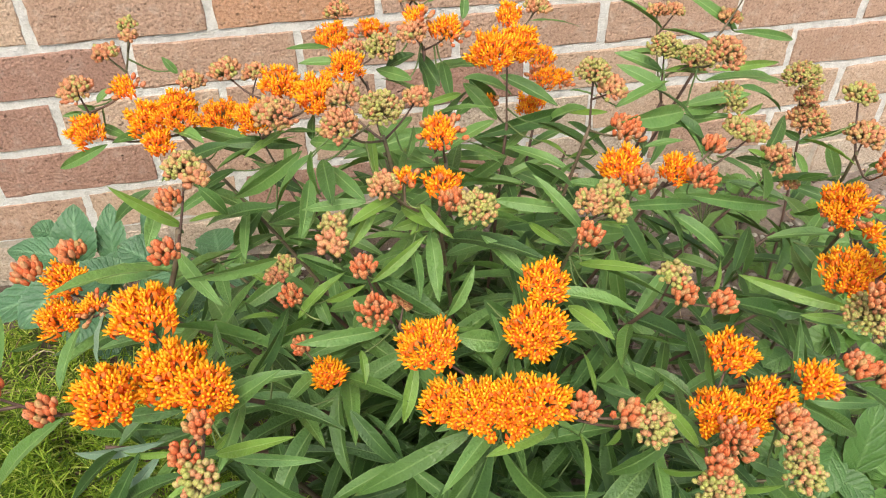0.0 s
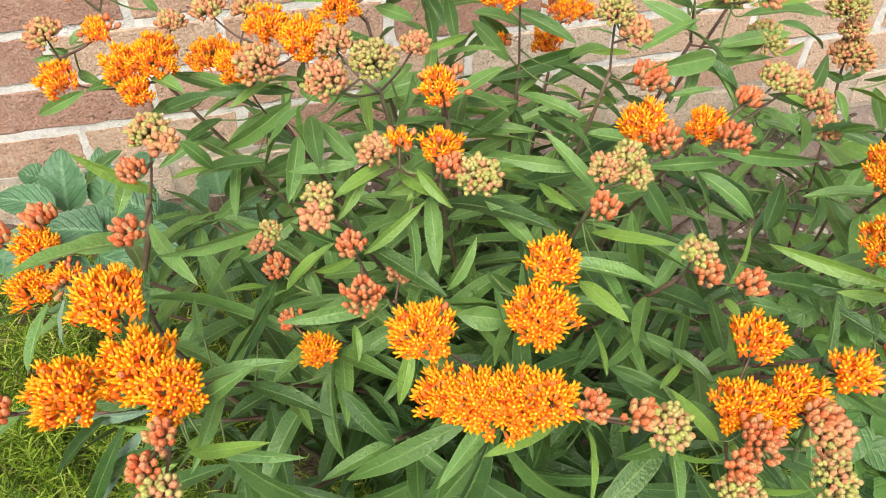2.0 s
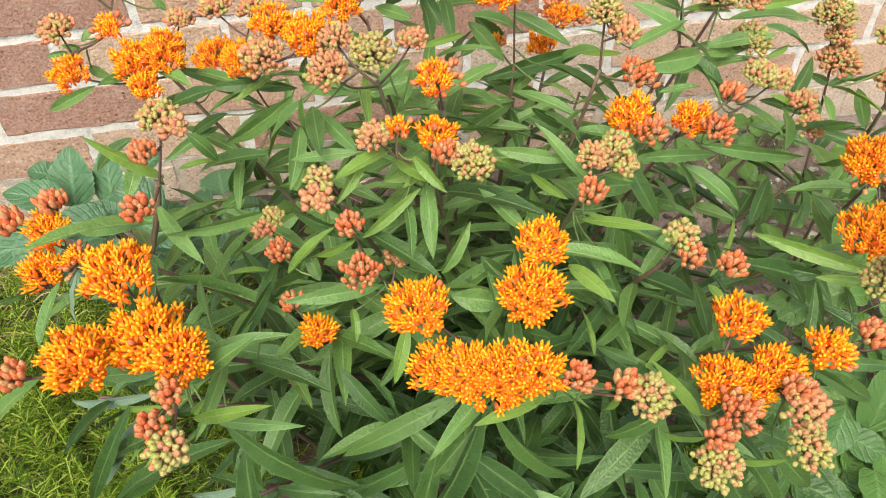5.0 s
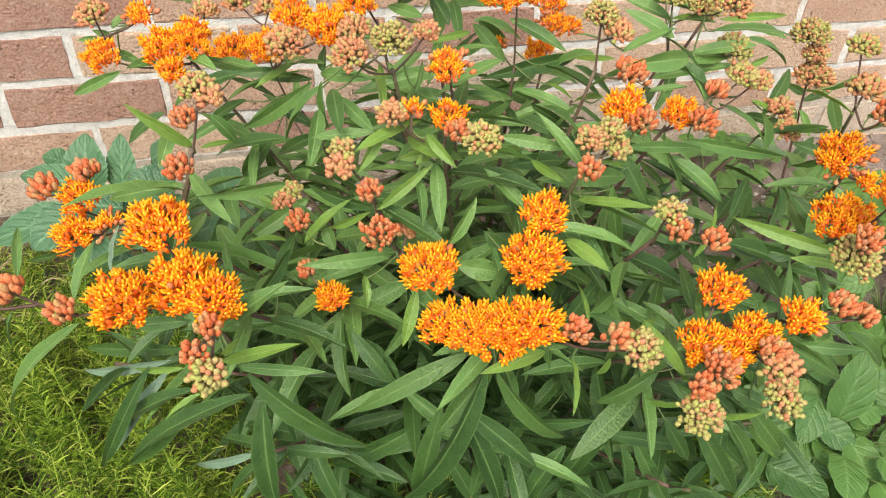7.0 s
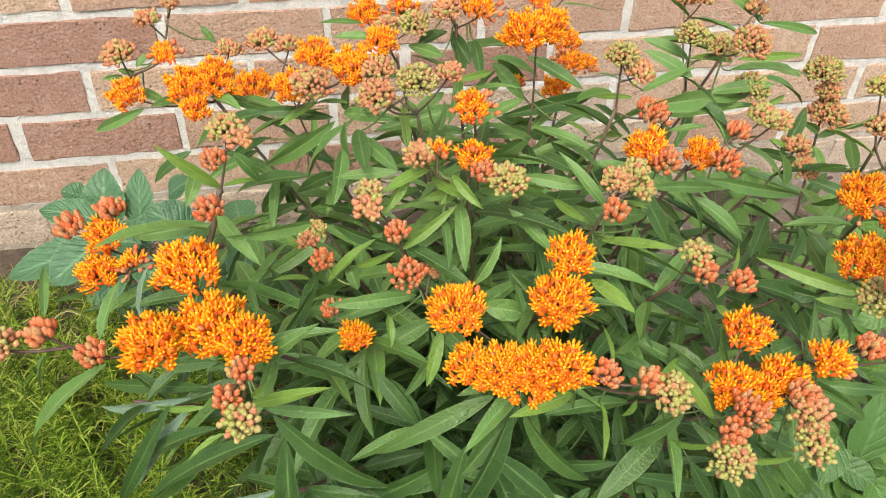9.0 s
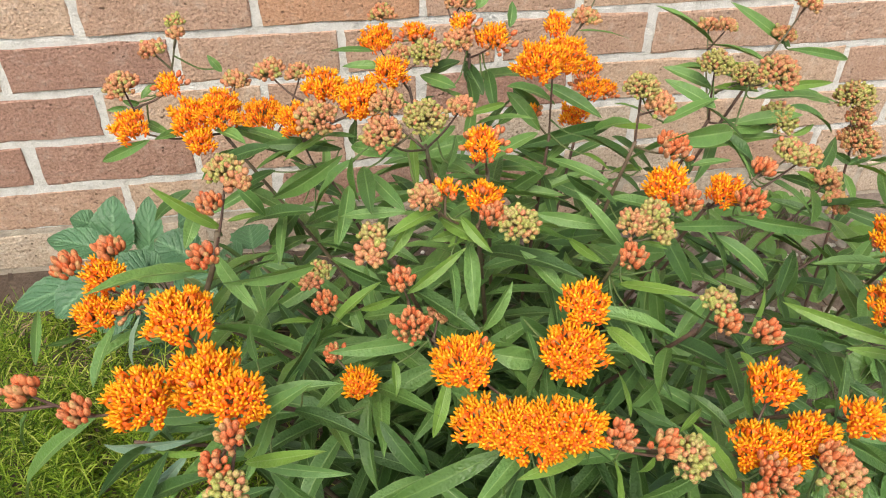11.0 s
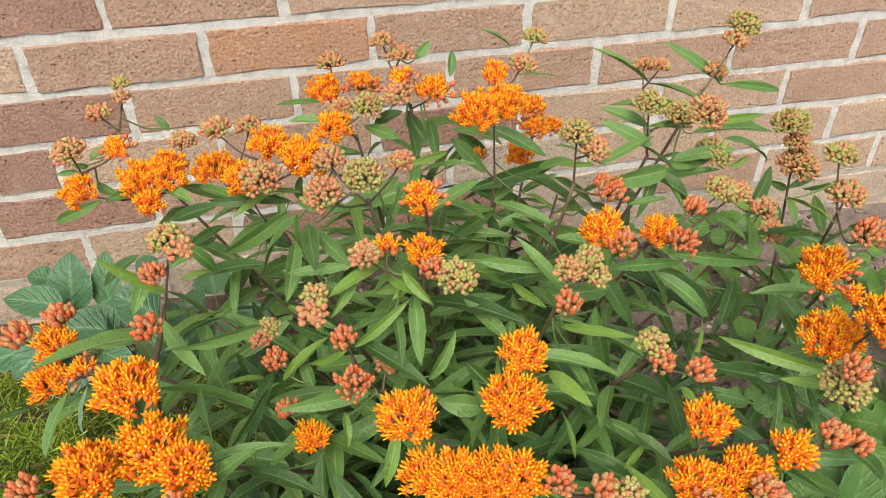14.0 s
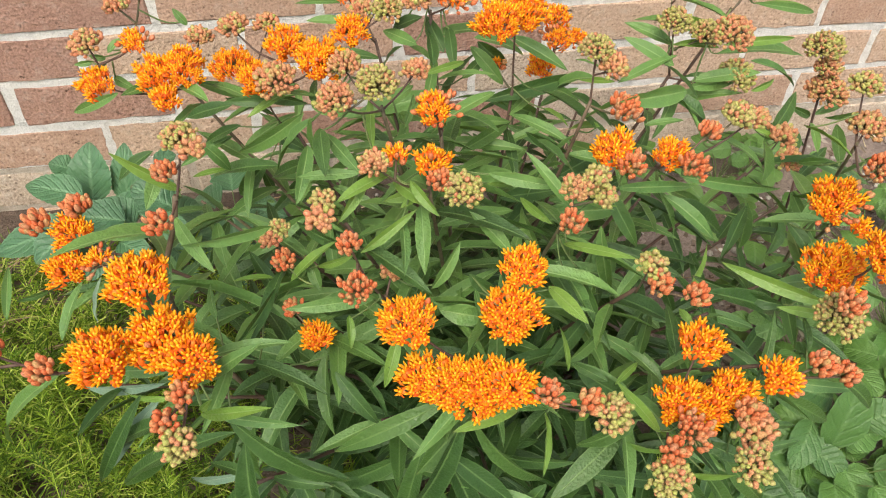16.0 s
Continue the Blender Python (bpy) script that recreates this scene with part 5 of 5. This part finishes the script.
s25 = stem(butterfly_weed, (0.469, -0.473, 0.000), (0.503, -0.536, 0.177), (0.569, -0.659, 0.355))
head(s25, "M", 0.558, -0.692, 0.391, 0.0163, -0.07, -0.33)
head(s25, "R", 0.586, -0.686, 0.389, 0.0125, 0.12, -0.30)
head(s25, "R", 0.608, -0.686, 0.375, 0.0121, 0.20, -0.26)
leaf(s25, 1, 0.514, -0.605, 0.291, 0.543, -0.555, 0.297, 0.009, 0.10)
leaf(s25, 1, 0.525, -0.631, 0.338, 0.533, -0.587, 0.343, 0.010, 0.10)
leaf(s25, 1, 0.563, -0.670, 0.351, 0.581, -0.636, 0.383, 0.008, 0.10)
leaf(s25, 1, 0.602, -0.657, 0.360, 0.610, -0.631, 0.366, 0.006, 0.10)
leaf(s25, 2, 0.540, -0.615, 0.350, 0.536, -0.600, 0.351, 0.006, 0.10)
leaf(s25, 1, 0.592, -0.652, 0.313, 0.655, -0.655, 0.263, 0.013, 0.16)
leaf(s25, 1, 0.559, -0.697, 0.344, 0.580, -0.697, 0.340, 0.005, 0.10)

s26 = stem(butterfly_weed, (0.390, -0.444, 0.000), (0.355, -0.482, 0.161), (0.288, -0.557, 0.321))
head(s26, "F", 0.279, -0.584, 0.348, 0.0154, -0.06, -0.32)
head(s26, "R", 0.265, -0.564, 0.355, 0.0094, -0.18, -0.18)
leaf(s26, 1, 0.287, -0.571, 0.328, 0.327, -0.617, 0.344, 0.010, 0.10)

s27 = stem(butterfly_weed, (0.498, -0.409, 0.000), (0.558, -0.417, 0.162), (0.673, -0.432, 0.324), fill=14)
head(s27, "P", 0.702, -0.423, 0.357, 0.0144, 0.20, -0.06)
head(s27, "P", 0.698, -0.448, 0.350, 0.0131, 0.18, -0.23)
leaf(s27, 1, 0.683, -0.426, 0.353, 0.739, -0.370, 0.365, 0.014, 0.10)
leaf(s27, 2, 0.670, -0.422, 0.367, 0.699, -0.419, 0.347, 0.006, 0.16)
leaf(s27, 1, 0.680, -0.432, 0.357, 0.662, -0.471, 0.348, 0.018, 0.10)
leaf(s27, 0, 0.589, -0.470, 0.335, 0.642, -0.470, 0.287, 0.017, 0.08)

s28 = stem(second_weed, (0.859, -0.289, 0.000), (0.858, -0.279, 0.137), (0.856, -0.259, 0.274), fill=12)
head(s28, "G", 0.849, -0.245, 0.332, 0.0204, -0.06, 0.02)
head(s28, "P", 0.856, -0.255, 0.311, 0.0154, -0.01, -0.07)
head(s28, "P", 0.861, -0.263, 0.286, 0.0222, 0.07, -0.17)

s29 = stem(second_weed, (0.816, -0.358, 0.000), (0.778, -0.409, 0.205), (0.703, -0.507, 0.411), fill=10)
head(s29, "G", 0.703, -0.489, 0.453, 0.0139, -0.00, 0.04)
head(s29, "P", 0.712, -0.500, 0.423, 0.0169, 0.10, -0.04)
head(s29, "R", 0.642, -0.601, 0.468, 0.0150, -0.16, -0.37)
leaf(s29, 2, 0.669, -0.484, 0.414, 0.682, -0.532, 0.418, 0.008, 0.10)
leaf(s29, 1, 0.760, -0.375, 0.338, 0.731, -0.380, 0.356, 0.008, 0.10)
leaf(s29, 1, 0.729, -0.431, 0.379, 0.744, -0.452, 0.399, 0.006, 0.10)
leaf(s29, 1, 0.692, -0.468, 0.362, 0.705, -0.486, 0.377, 0.007, 0.10)
leaf(s29, 1, 0.741, -0.459, 0.347, 0.759, -0.414, 0.357, 0.012, 0.10)
leaf(s29, 1, 0.683, -0.542, 0.424, 0.684, -0.555, 0.441, 0.006, 0.10)
leaf(s29, 1, 0.724, -0.422, 0.338, 0.728, -0.403, 0.347, 0.007, 0.10)
leaf(s29, 1, 0.715, -0.490, 0.352, 0.698, -0.469, 0.326, 0.010, 0.16)
leaf(s29, 1, 0.682, -0.450, 0.244, 0.679, -0.440, 0.295, 0.014, 0.06)

s30 = stem(second_weed, (0.810, -0.370, 0.000), (0.766, -0.431, 0.188), (0.680, -0.549, 0.377), fill=10)
head(s30, "M", 0.650, -0.572, 0.416, 0.0217, -0.18, -0.26)
head(s30, "F", 0.670, -0.582, 0.398, 0.0106, -0.06, -0.33)
leaf(s30, 1, 0.684, -0.478, 0.313, 0.672, -0.500, 0.286, 0.018, 0.16)
leaf(s30, 1, 0.692, -0.483, 0.309, 0.712, -0.509, 0.286, 0.012, 0.16)

s31 = stem(second_weed, (0.799, -0.388, 0.000), (0.746, -0.465, 0.190), (0.642, -0.614, 0.380), fill=10)
head(s31, "F", 0.637, -0.610, 0.392, 0.0235, -0.07, -0.08)
head(s31, "F", 0.636, -0.645, 0.440, 0.0195, -0.04, -0.33)
head(s31, "G", 0.602, -0.666, 0.409, 0.0147, -0.16, -0.33)
head(s31, "R", 0.596, -0.672, 0.428, 0.0139, -0.17, -0.34)
leaf(s31, 2, 0.626, -0.632, 0.376, 0.567, -0.584, 0.378, 0.010, 0.10)
leaf(s31, 2, 0.623, -0.635, 0.369, 0.591, -0.625, 0.372, 0.007, 0.10)
leaf(s31, 0, 0.601, -0.621, 0.367, 0.544, -0.590, 0.374, 0.014, 0.10)
leaf(s31, 0, 0.622, -0.512, 0.310, 0.659, -0.468, 0.318, 0.011, 0.10)
leaf(s31, 1, 0.657, -0.639, 0.298, 0.700, -0.645, 0.255, 0.013, 0.16)
leaf(s31, 0, 0.610, -0.610, 0.346, 0.536, -0.620, 0.391, 0.015, 0.08)

SHRUB = [((0.042, -0.244, 0.205), (0.049, -0.212, 0.259), 0.047),
         ((0.077, -0.243, 0.199), (0.083, -0.211, 0.254), 0.032),
         ((0.132, -0.281, 0.215), (0.092, -0.266, 0.238), 0.050),
         ((0.044, -0.272, 0.235), (-0.010, -0.262, 0.247), 0.036),
         ((0.112, -0.235, 0.233), (0.139, -0.238, 0.252), 0.030),
         ((0.092, -0.300, 0.214), (0.065, -0.286, 0.240), 0.038),
         ((0.114, -0.300, 0.219), (0.154, -0.331, 0.209), 0.032),
         ((0.082, -0.325, 0.214), (0.115, -0.350, 0.209), 0.029),
         ((0.068, -0.272, 0.210), (0.114, -0.281, 0.226), 0.036),
         ((0.017, -0.202, 0.216), (-0.005, -0.201, 0.227), 0.029)]
SHRUB_LOW = [((0.052, -0.323, 0.239), (-0.033, -0.333, 0.221), 0.041),
             ((0.058, -0.337, 0.255), (0.014, -0.362, 0.231), 0.045),
             ((0.090, -0.312, 0.231), (0.038, -0.307, 0.238), 0.039),
             ((0.060, -0.320, 0.213), (0.053, -0.352, 0.190), 0.034)]


# ---- low leafy shoots that fill the skirt of the clump ----
for i in range(26):
    a = i * 2.39996
    d = 0.10 + 0.20 * math.sqrt((i + 0.5) / 26)
    tx, ty = CROWN[0] + d * math.cos(a) * 1.15, CROWN[1] - 0.03 + d * math.sin(a) * 0.95
    if ty > -0.16:
        continue
    hz = 0.30 - 0.45 * max(0.0, d - 0.12) + rng.normal(0, 0.015)
    q = np.array((tx, ty, hz))
    fo = np.array((CROWN[0] + (tx - CROWN[0]) * 0.35, CROWN[1] + (ty - CROWN[1]) * 0.35, 0.0))
    stem(butterfly_weed, fo, fo + (q - fo) * np.array((0.4, 0.4, 0.55)), q, r=0.0018, fill=24, lo=0.2, hi=1.0)
for i in range(14):  # the front edge of the skirt
    tx, ty = 0.22 + 0.035 * i + rng.normal(0, 0.012), -0.62 - 0.07 * math.sin(math.pi * i / 13) + rng.normal(0, 0.02)
    q = np.array((tx, ty, 0.13 + rng.normal(0, 0.015)))
    fo = np.array((CROWN[0] + (tx - CROWN[0]) * 0.6, ty + 0.08, 0.0))
    stem(butterfly_weed, fo, fo + (q - fo) * np.array((0.4, 0.4, 0.6)), q, r=0.0016, fill=15, lo=0.3, hi=1.0)

# ---- broad-leaved shrub beside the wall ----
def blade(parent, material, base, tip, width, arch=0.10, side=(0, -0.35, 0.9), tooth=0.05, shape=(0.75, 0.75), fold=0.16, n=13, wave=0.06):
    v, f, uv = leaf_mesh(base, tip, width, arch, fold=fold, twist=float(rng.normal(0, 0.25)), side=side, wave=wave, shape=shape, n=n, tooth=tooth)
    return link("leaf", v, f, [material], parent, uvs=uv)


GROUPS = {"broad_leaved_shrub": "shrubs at the wall's foot", "broad_leaved_seedling": "seedlings at the wall's foot", "violet_plant": "violets on the soil",
          "weed_plant": "seedling weeds on the soil", "broad_leaved_weed": ""}


def leafy(name, label, category, foot, blades, material, **kw):
    """A low plant: a stalk from its foot to each blade."""
    thing = tagged(new(name), label, category, group=GROUPS[name])
    for base, tip, width in blades:
        base = np.array(base)
        H = Heap()
        H.add(*tube(glide([foot, (np.array(foot) + base) / 2 + (0, 0, 0.01), base], 4), 0.0009, 0.0007, 5))
        H.link("stalk", [GREEN_STALK], thing)
        blade(thing, material, base, tip, width, **kw)
    return thing


TOOTHED = dict(tooth=0.035, shape=(0.52, 0.80), n=27, fold=0.22, wave=0.05)
leafy("broad_leaved_shrub", "dark green shrub with toothed oval leaves at the wall's foot", "shrub", (0.06, -0.13, 0.0), SHRUB, BROAD, **TOOTHED)
leafy("broad_leaved_shrub", "low dark green shrub with broad leaves near the needle carpet", "shrub", (0.0, -0.27, 0.0), SHRUB_LOW, BROAD, **TOOTHED)


def rosette(cx, cy, count, spread, height, size, seed):
    g = np.random.default_rng(seed)
    out = []
    for i in range(count):
        a = i * 2.4 + g.normal(0, 0.3)
        d = spread * math.sqrt((i + 0.6) / count) * g.uniform(0.85, 1.15)
        q = np.array((cx + d * math.cos(a), cy + d * math.sin(a), height * g.uniform(0.5, 1.15)))
        L = size * g.uniform(0.7, 1.2)
        tip = q + np.array((math.cos(a) * L, math.sin(a) * L, -L * g.uniform(0.05, 0.5)))
        out.append((tuple(q), tuple(tip), L * g.uniform(0.75, 1.0)))
    return out


for cx, cy, n, sp, hh, sz, seed in ((0.07, -0.21, 9, 0.05, 0.11, 0.055, 31), (0.14, -0.20, 8, 0.05, 0.09, 0.050, 32), (0.17, -0.14, 8, 0.05, 0.10, 0.050, 34)):
    leafy("broad_leaved_seedling", "dark green seedling with toothed heart-shaped leaves in shade", "shrub", (cx, cy, 0.0), rosette(cx, cy, n, sp, hh, sz, seed), BROAD, shape=(0.55, 0.75))
HEART = dict(tooth=0.02, shape=(0.42, 0.58), fold=0.18, arch=0.12, n=15, wave=0.05, side=(0, -0.55, 0.85))
for cx, cy, n, sp, hh, sz, seed in ((0.70, -0.64, 15, 0.07, 0.085, 0.046, 1), (0.80, -0.56, 16, 0.08, 0.075, 0.044, 2), (0.74, -0.50, 14, 0.07, 0.07, 0.040, 3),
                                    (0.90, -0.50, 14, 0.08, 0.07, 0.042, 4), (0.84, -0.67, 15, 0.08, 0.07, 0.044, 5), (0.66, -0.72, 9, 0.05, 0.05, 0.036, 6),
                                    (0.76, -0.59, 14, 0.06, 0.11, 0.050, 7), (0.68, -0.56, 10, 0.05, 0.06, 0.036, 8), (0.94, -0.60, 14, 0.08, 0.08, 0.044, 9),
                                    (0.84, -0.42, 14, 0.08, 0.08, 0.042, 21), (0.98, -0.40, 14, 0.09, 0.08, 0.042, 22), (1.06, -0.50, 12, 0.09, 0.08, 0.044, 23), (1.00, -0.29, 13, 0.08, 0.09, 0.046, 24), (1.14, -0.34, 13, 0.09, 0.09, 0.046, 25)):
    leafy("violet_plant", "bright green low plant with heart-shaped leaves on bare soil", "weed", (cx, cy, 0.0), rosette(cx, cy, n + 6, sp * 1.15, hh, sz * 0.84, seed), WEED, **HEART)
for cx, cy, n, sp, hh, sz, seed in ((0.88, -0.09, 9, 0.05, 0.05, 0.032, 11), (0.98, -0.07, 7, 0.05, 0.035, 0.028, 12), (0.78, -0.10, 8, 0.05, 0.05, 0.03, 13), (0.93, -0.17, 6, 0.04, 0.03, 0.024, 14),
                                    (0.22, -0.16, 9, 0.06, 0.06, 0.036, 15), (0.30, -0.20, 9, 0.06, 0.06, 0.036, 16), (0.20, -0.27, 8, 0.05, 0.07, 0.034, 17), (0.11, -0.30, 8, 0.05, 0.06, 0.032, 18),
                                    (1.10, -0.12, 6, 0.05, 0.03, 0.024, 19), (0.62, -0.12, 7, 0.05, 0.04, 0.03, 20),
                                    (0.93, -0.075, 9, 0.05, 0.05, 0.034, 35), (1.02, -0.20, 9, 0.05, 0.05, 0.034, 36), (0.86, -0.22, 8, 0.05, 0.05, 0.030, 37)):
    leafy("weed_plant", "pale green seedling weed with small rounded leaves on soil", "weed", (cx, cy, 0.0), rosette(cx, cy, n, sp, hh, sz, seed), WEED, **HEART)

BIG_WEED = [((0.757, -0.594, 0.100), (0.774, -0.567, 0.170), 0.046),
            ((0.670, -0.621, 0.090), (0.710, -0.663, 0.090), 0.040),
            ((0.736, -0.595, 0.100), (0.765, -0.618, 0.090), 0.030),
            ((0.740, -0.575, 0.120), (0.706, -0.611, 0.100), 0.034),
            ((0.766, -0.615, 0.070), (0.796, -0.621, 0.080), 0.016),
            ((0.766, -0.559, 0.130), (0.721, -0.554, 0.150), 0.033),
            ((0.732, -0.605, 0.080), (0.758, -0.610, 0.070), 0.022),
            ((0.742, -0.633, 0.060), (0.766, -0.650, 0.050), 0.033),
            ((0.725, -0.624, 0.070), (0.745, -0.622, 0.080), 0.025),
            ((0.791, -0.584, 0.120), (0.819, -0.584, 0.140), 0.039)]
leafy("broad_leaved_weed", "mid-green weed with large smooth oval leaves on soil", "weed", (0.74, -0.60, 0.0), BIG_WEED, BIG_LEAF, tooth=0.015, shape=(0.5, 0.7), fold=0.2, arch=0.10, n=17, wave=0.05, side=(0, -0.55, 0.85))

# ---- needle-leaved ground cover ----
def sprig(H, g, q, L, needles, nl, lean):
    az = g.uniform(0, 6.28)
    way = unit((math.cos(az) * lean, math.sin(az) * lean, 1.0))
    bendto = q + way * L + np.array((math.cos(az), math.sin(az), 0)) * L * 0.25 * lean
    line = glide([q, q + way * L * 0.5, bendto], 4)
    H.add(*tube(line, 0.0007, 0.0004, 3), 0)
    for i in range(needles):
        s = 0.10 + 0.90 * (i / needles) ** 0.75
        j = s * (len(line) - 1)
        p0 = line[int(j)] + (line[min(int(j) + 1, len(line) - 1)] - line[int(j)]) * (j % 1)
        a = i * 2.4 + g.normal(0, 0.3)
        d = unit(np.array((math.cos(a), math.sin(a), 0.25 + 0.9 * s * s)) + g.normal(0, 0.15, 3))
        w = np.cross(d, (0, 0, 1)) * 0.0010
        k = nl * g.uniform(0.5, 1.25)
        H.add([p0 - w * 0.5, p0 + w * 0.5, p0 + d * k * 0.6 + w * 0.7 + (0, 0, 0.0006), p0 + d * k - (0, 0, 0.0015), p0 + d * k * 0.6 - w * 0.7 + (0, 0, 0.0006)], [(0, 1, 2, 3, 4)], 0)


H = Heap()
g = np.random.default_rng(31)
for i in range(2000):
    x, y = g.uniform(-0.62, 0.46), g.uniform(-0.95, -0.10)
    if g.random() < max(-0.32 - x, 0) * 3.0 + max(-0.78 - y, 0) * 4.5 + 0.25 * math.sin(x * 9) * math.sin(y * 11):
        continue
    edge = 0.20 + 0.50 * (-0.30 - y) + 0.05 * math.sin(y * 23)
    if x > edge + g.normal(0, 0.03) or (y > -0.26 and x > 0.02):
        continue
    sprig(H, g, np.array((x, y, ground_z(x, y) - 0.004)), g.uniform(0.045, 0.140) * min(1.0, 0.25 - 2.6 * y), 28, 0.0240, g.uniform(0.1, 1.0))
for i in range(190):  # taller single plumes
    x, y = g.uniform(-0.22, 0.18), g.uniform(-0.62, -0.26)
    sprig(H, g, np.array((x, y, ground_z(x, y))), g.uniform(0.13, 0.19), 52, 0.0210, g.uniform(0.05, 0.3))
tagged(H.link("needle_ground_cover", [MOSS], smooth=False), "bright yellow-green carpet of needle-leaved creeping plants", "ground cover", kind="stuff")

H = Heap()
g = np.random.default_rng(33)
for i in range(34):
    x, y = 0.615 + g.normal(0, 0.022), -0.60 + g.normal(0, 0.022)
    sprig(H, g, np.array((x, y, 0.0)), g.uniform(0.06, 0.11), 44, 0.019, g.uniform(0.1, 0.7))
tagged(H.link("needle_tuft", [MOSS], smooth=False), "single feathery bright green needle tuft on soil", "ground cover", kind="stuff")

# ---- litter on the soil ----
H = Heap()
g = np.random.default_rng(41)
for i in range(3400):
    x, y = g.uniform(-0.2, 1.5), g.uniform(-0.85, -0.005)
    r = min(abs(g.normal(0.0018, 0.0016)) + 0.0008, 0.0034)
    az, tilt = g.uniform(0, 6.28), g.normal(0, 0.35)
    A = axes((math.sin(tilt) * math.cos(az), math.sin(tilt) * math.sin(az), 1), g.normal(0, 1, 3))
    sx, sy, sz = r * g.uniform(0.8, 2.6), r, r * g.uniform(0.3, 0.8)
    box = np.array([(a * sx * g.uniform(0.7, 1), b * sy * g.uniform(0.6, 1), c * sz * g.uniform(0.6, 1)) for a in (-1, 1) for b in (-1, 1) for c in (-1, 1)])
    H.add(box @ A.T + (x, y, ground_z(x, y) + sz * 0.4), [(0, 1, 3, 2), (4, 6, 7, 5), (0, 4, 5, 1), (2, 3, 7, 6), (0, 2, 6, 4), (1, 5, 7, 3)], 0)
tagged(H.link("soil_litter", [CHIP], smooth=False), "crumbs of soil, bark and small pebbles", "litter", kind="stuff")

def pebble(g, r):
    """A rounded stone: three uneven rings and two poles."""
    v = [(0, 0, -0.6 * r)]
    for z, q in ((-0.35, 0.8), (0.05, 1.0), (0.42, 0.7)):
        v += [(q * r * math.cos(k * 1.0472) * g.uniform(0.85, 1.15), q * r * math.sin(k * 1.0472) * g.uniform(0.75, 1.05), z * r) for k in range(6)]
    v.append((0, 0, 0.6 * r))
    fs = [(0, 1 + (k + 1) % 6, 1 + k) for k in range(6)] + [(19, 13 + k, 13 + (k + 1) % 6) for k in range(6)]
    fs += [(1 + 6 * j + k, 1 + 6 * j + (k + 1) % 6, 7 + 6 * j + (k + 1) % 6, 7 + 6 * j + k) for j in range(2) for k in range(6)]
    return np.array(v), fs


H = Heap()
g = np.random.default_rng(47)
for i in range(170):
    x, y = (0.95 + g.normal(0, 0.16), -0.16 + g.normal(0, 0.06)) if i < 130 else (g.uniform(0.0, 0.5), -0.06 + g.normal(0, 0.03))
    if y > -0.012:
        continue
    r = 0.0022 + abs(g.normal(0, 0.0028))
    v, fs = pebble(g, r)
    a = g.uniform(0, 6.28)
    turn = np.array(((math.cos(a), -math.sin(a), 0), (math.sin(a), math.cos(a), 0), (0, 0, 1)))
    H.add(v @ turn.T + (x, y, ground_z(x, y) + 0.25 * r), fs, 0)
tagged(H.link("pebbles", [STONE]), "pale grey and cream pebbles lying on bare soil", "pebbles", kind="stuff")

H = Heap()
g = np.random.default_rng(43)
for i in range(260):
    x, y = g.uniform(-0.35, 1.2), g.uniform(-0.85, -0.03)
    L, az = g.uniform(0.015, 0.07), g.uniform(0, 6.28)
    q = np.array((x, y, ground_z(x, y) + g.uniform(0.002, 0.012 if x > 0.3 else 0.03)))
    d = np.array((math.cos(az), math.sin(az), g.normal(0, 0.12))) * L
    H.add(*tube(glide([q, q + d * 0.5 + g.normal(0, 0.004, 3), q + d], 3), g.uniform(0.0005, 0.0014), 0.0004, 4), 0)
for i in range(46):
    x, y = -0.09 + g.normal(0, 0.07), -0.27 + g.normal(0, 0.07)
    L, az = g.uniform(0.03, 0.10), g.normal(0.5, 0.6)
    q = np.array((x, y, ground_z(x, y) + g.uniform(0.02, 0.07)))
    d = np.array((math.cos(az), math.sin(az), g.normal(0, 0.15))) * L
    H.add(*tube(glide([q, q + d * 0.5 + g.normal(0, 0.004, 3), q + d], 3), g.uniform(0.0007, 0.0018), 0.0005, 4), 0)
tagged(H.link("straw_litter", [STRAW], smooth=False), "dry stalks and straw strewn over the bed", "litter", kind="stuff")
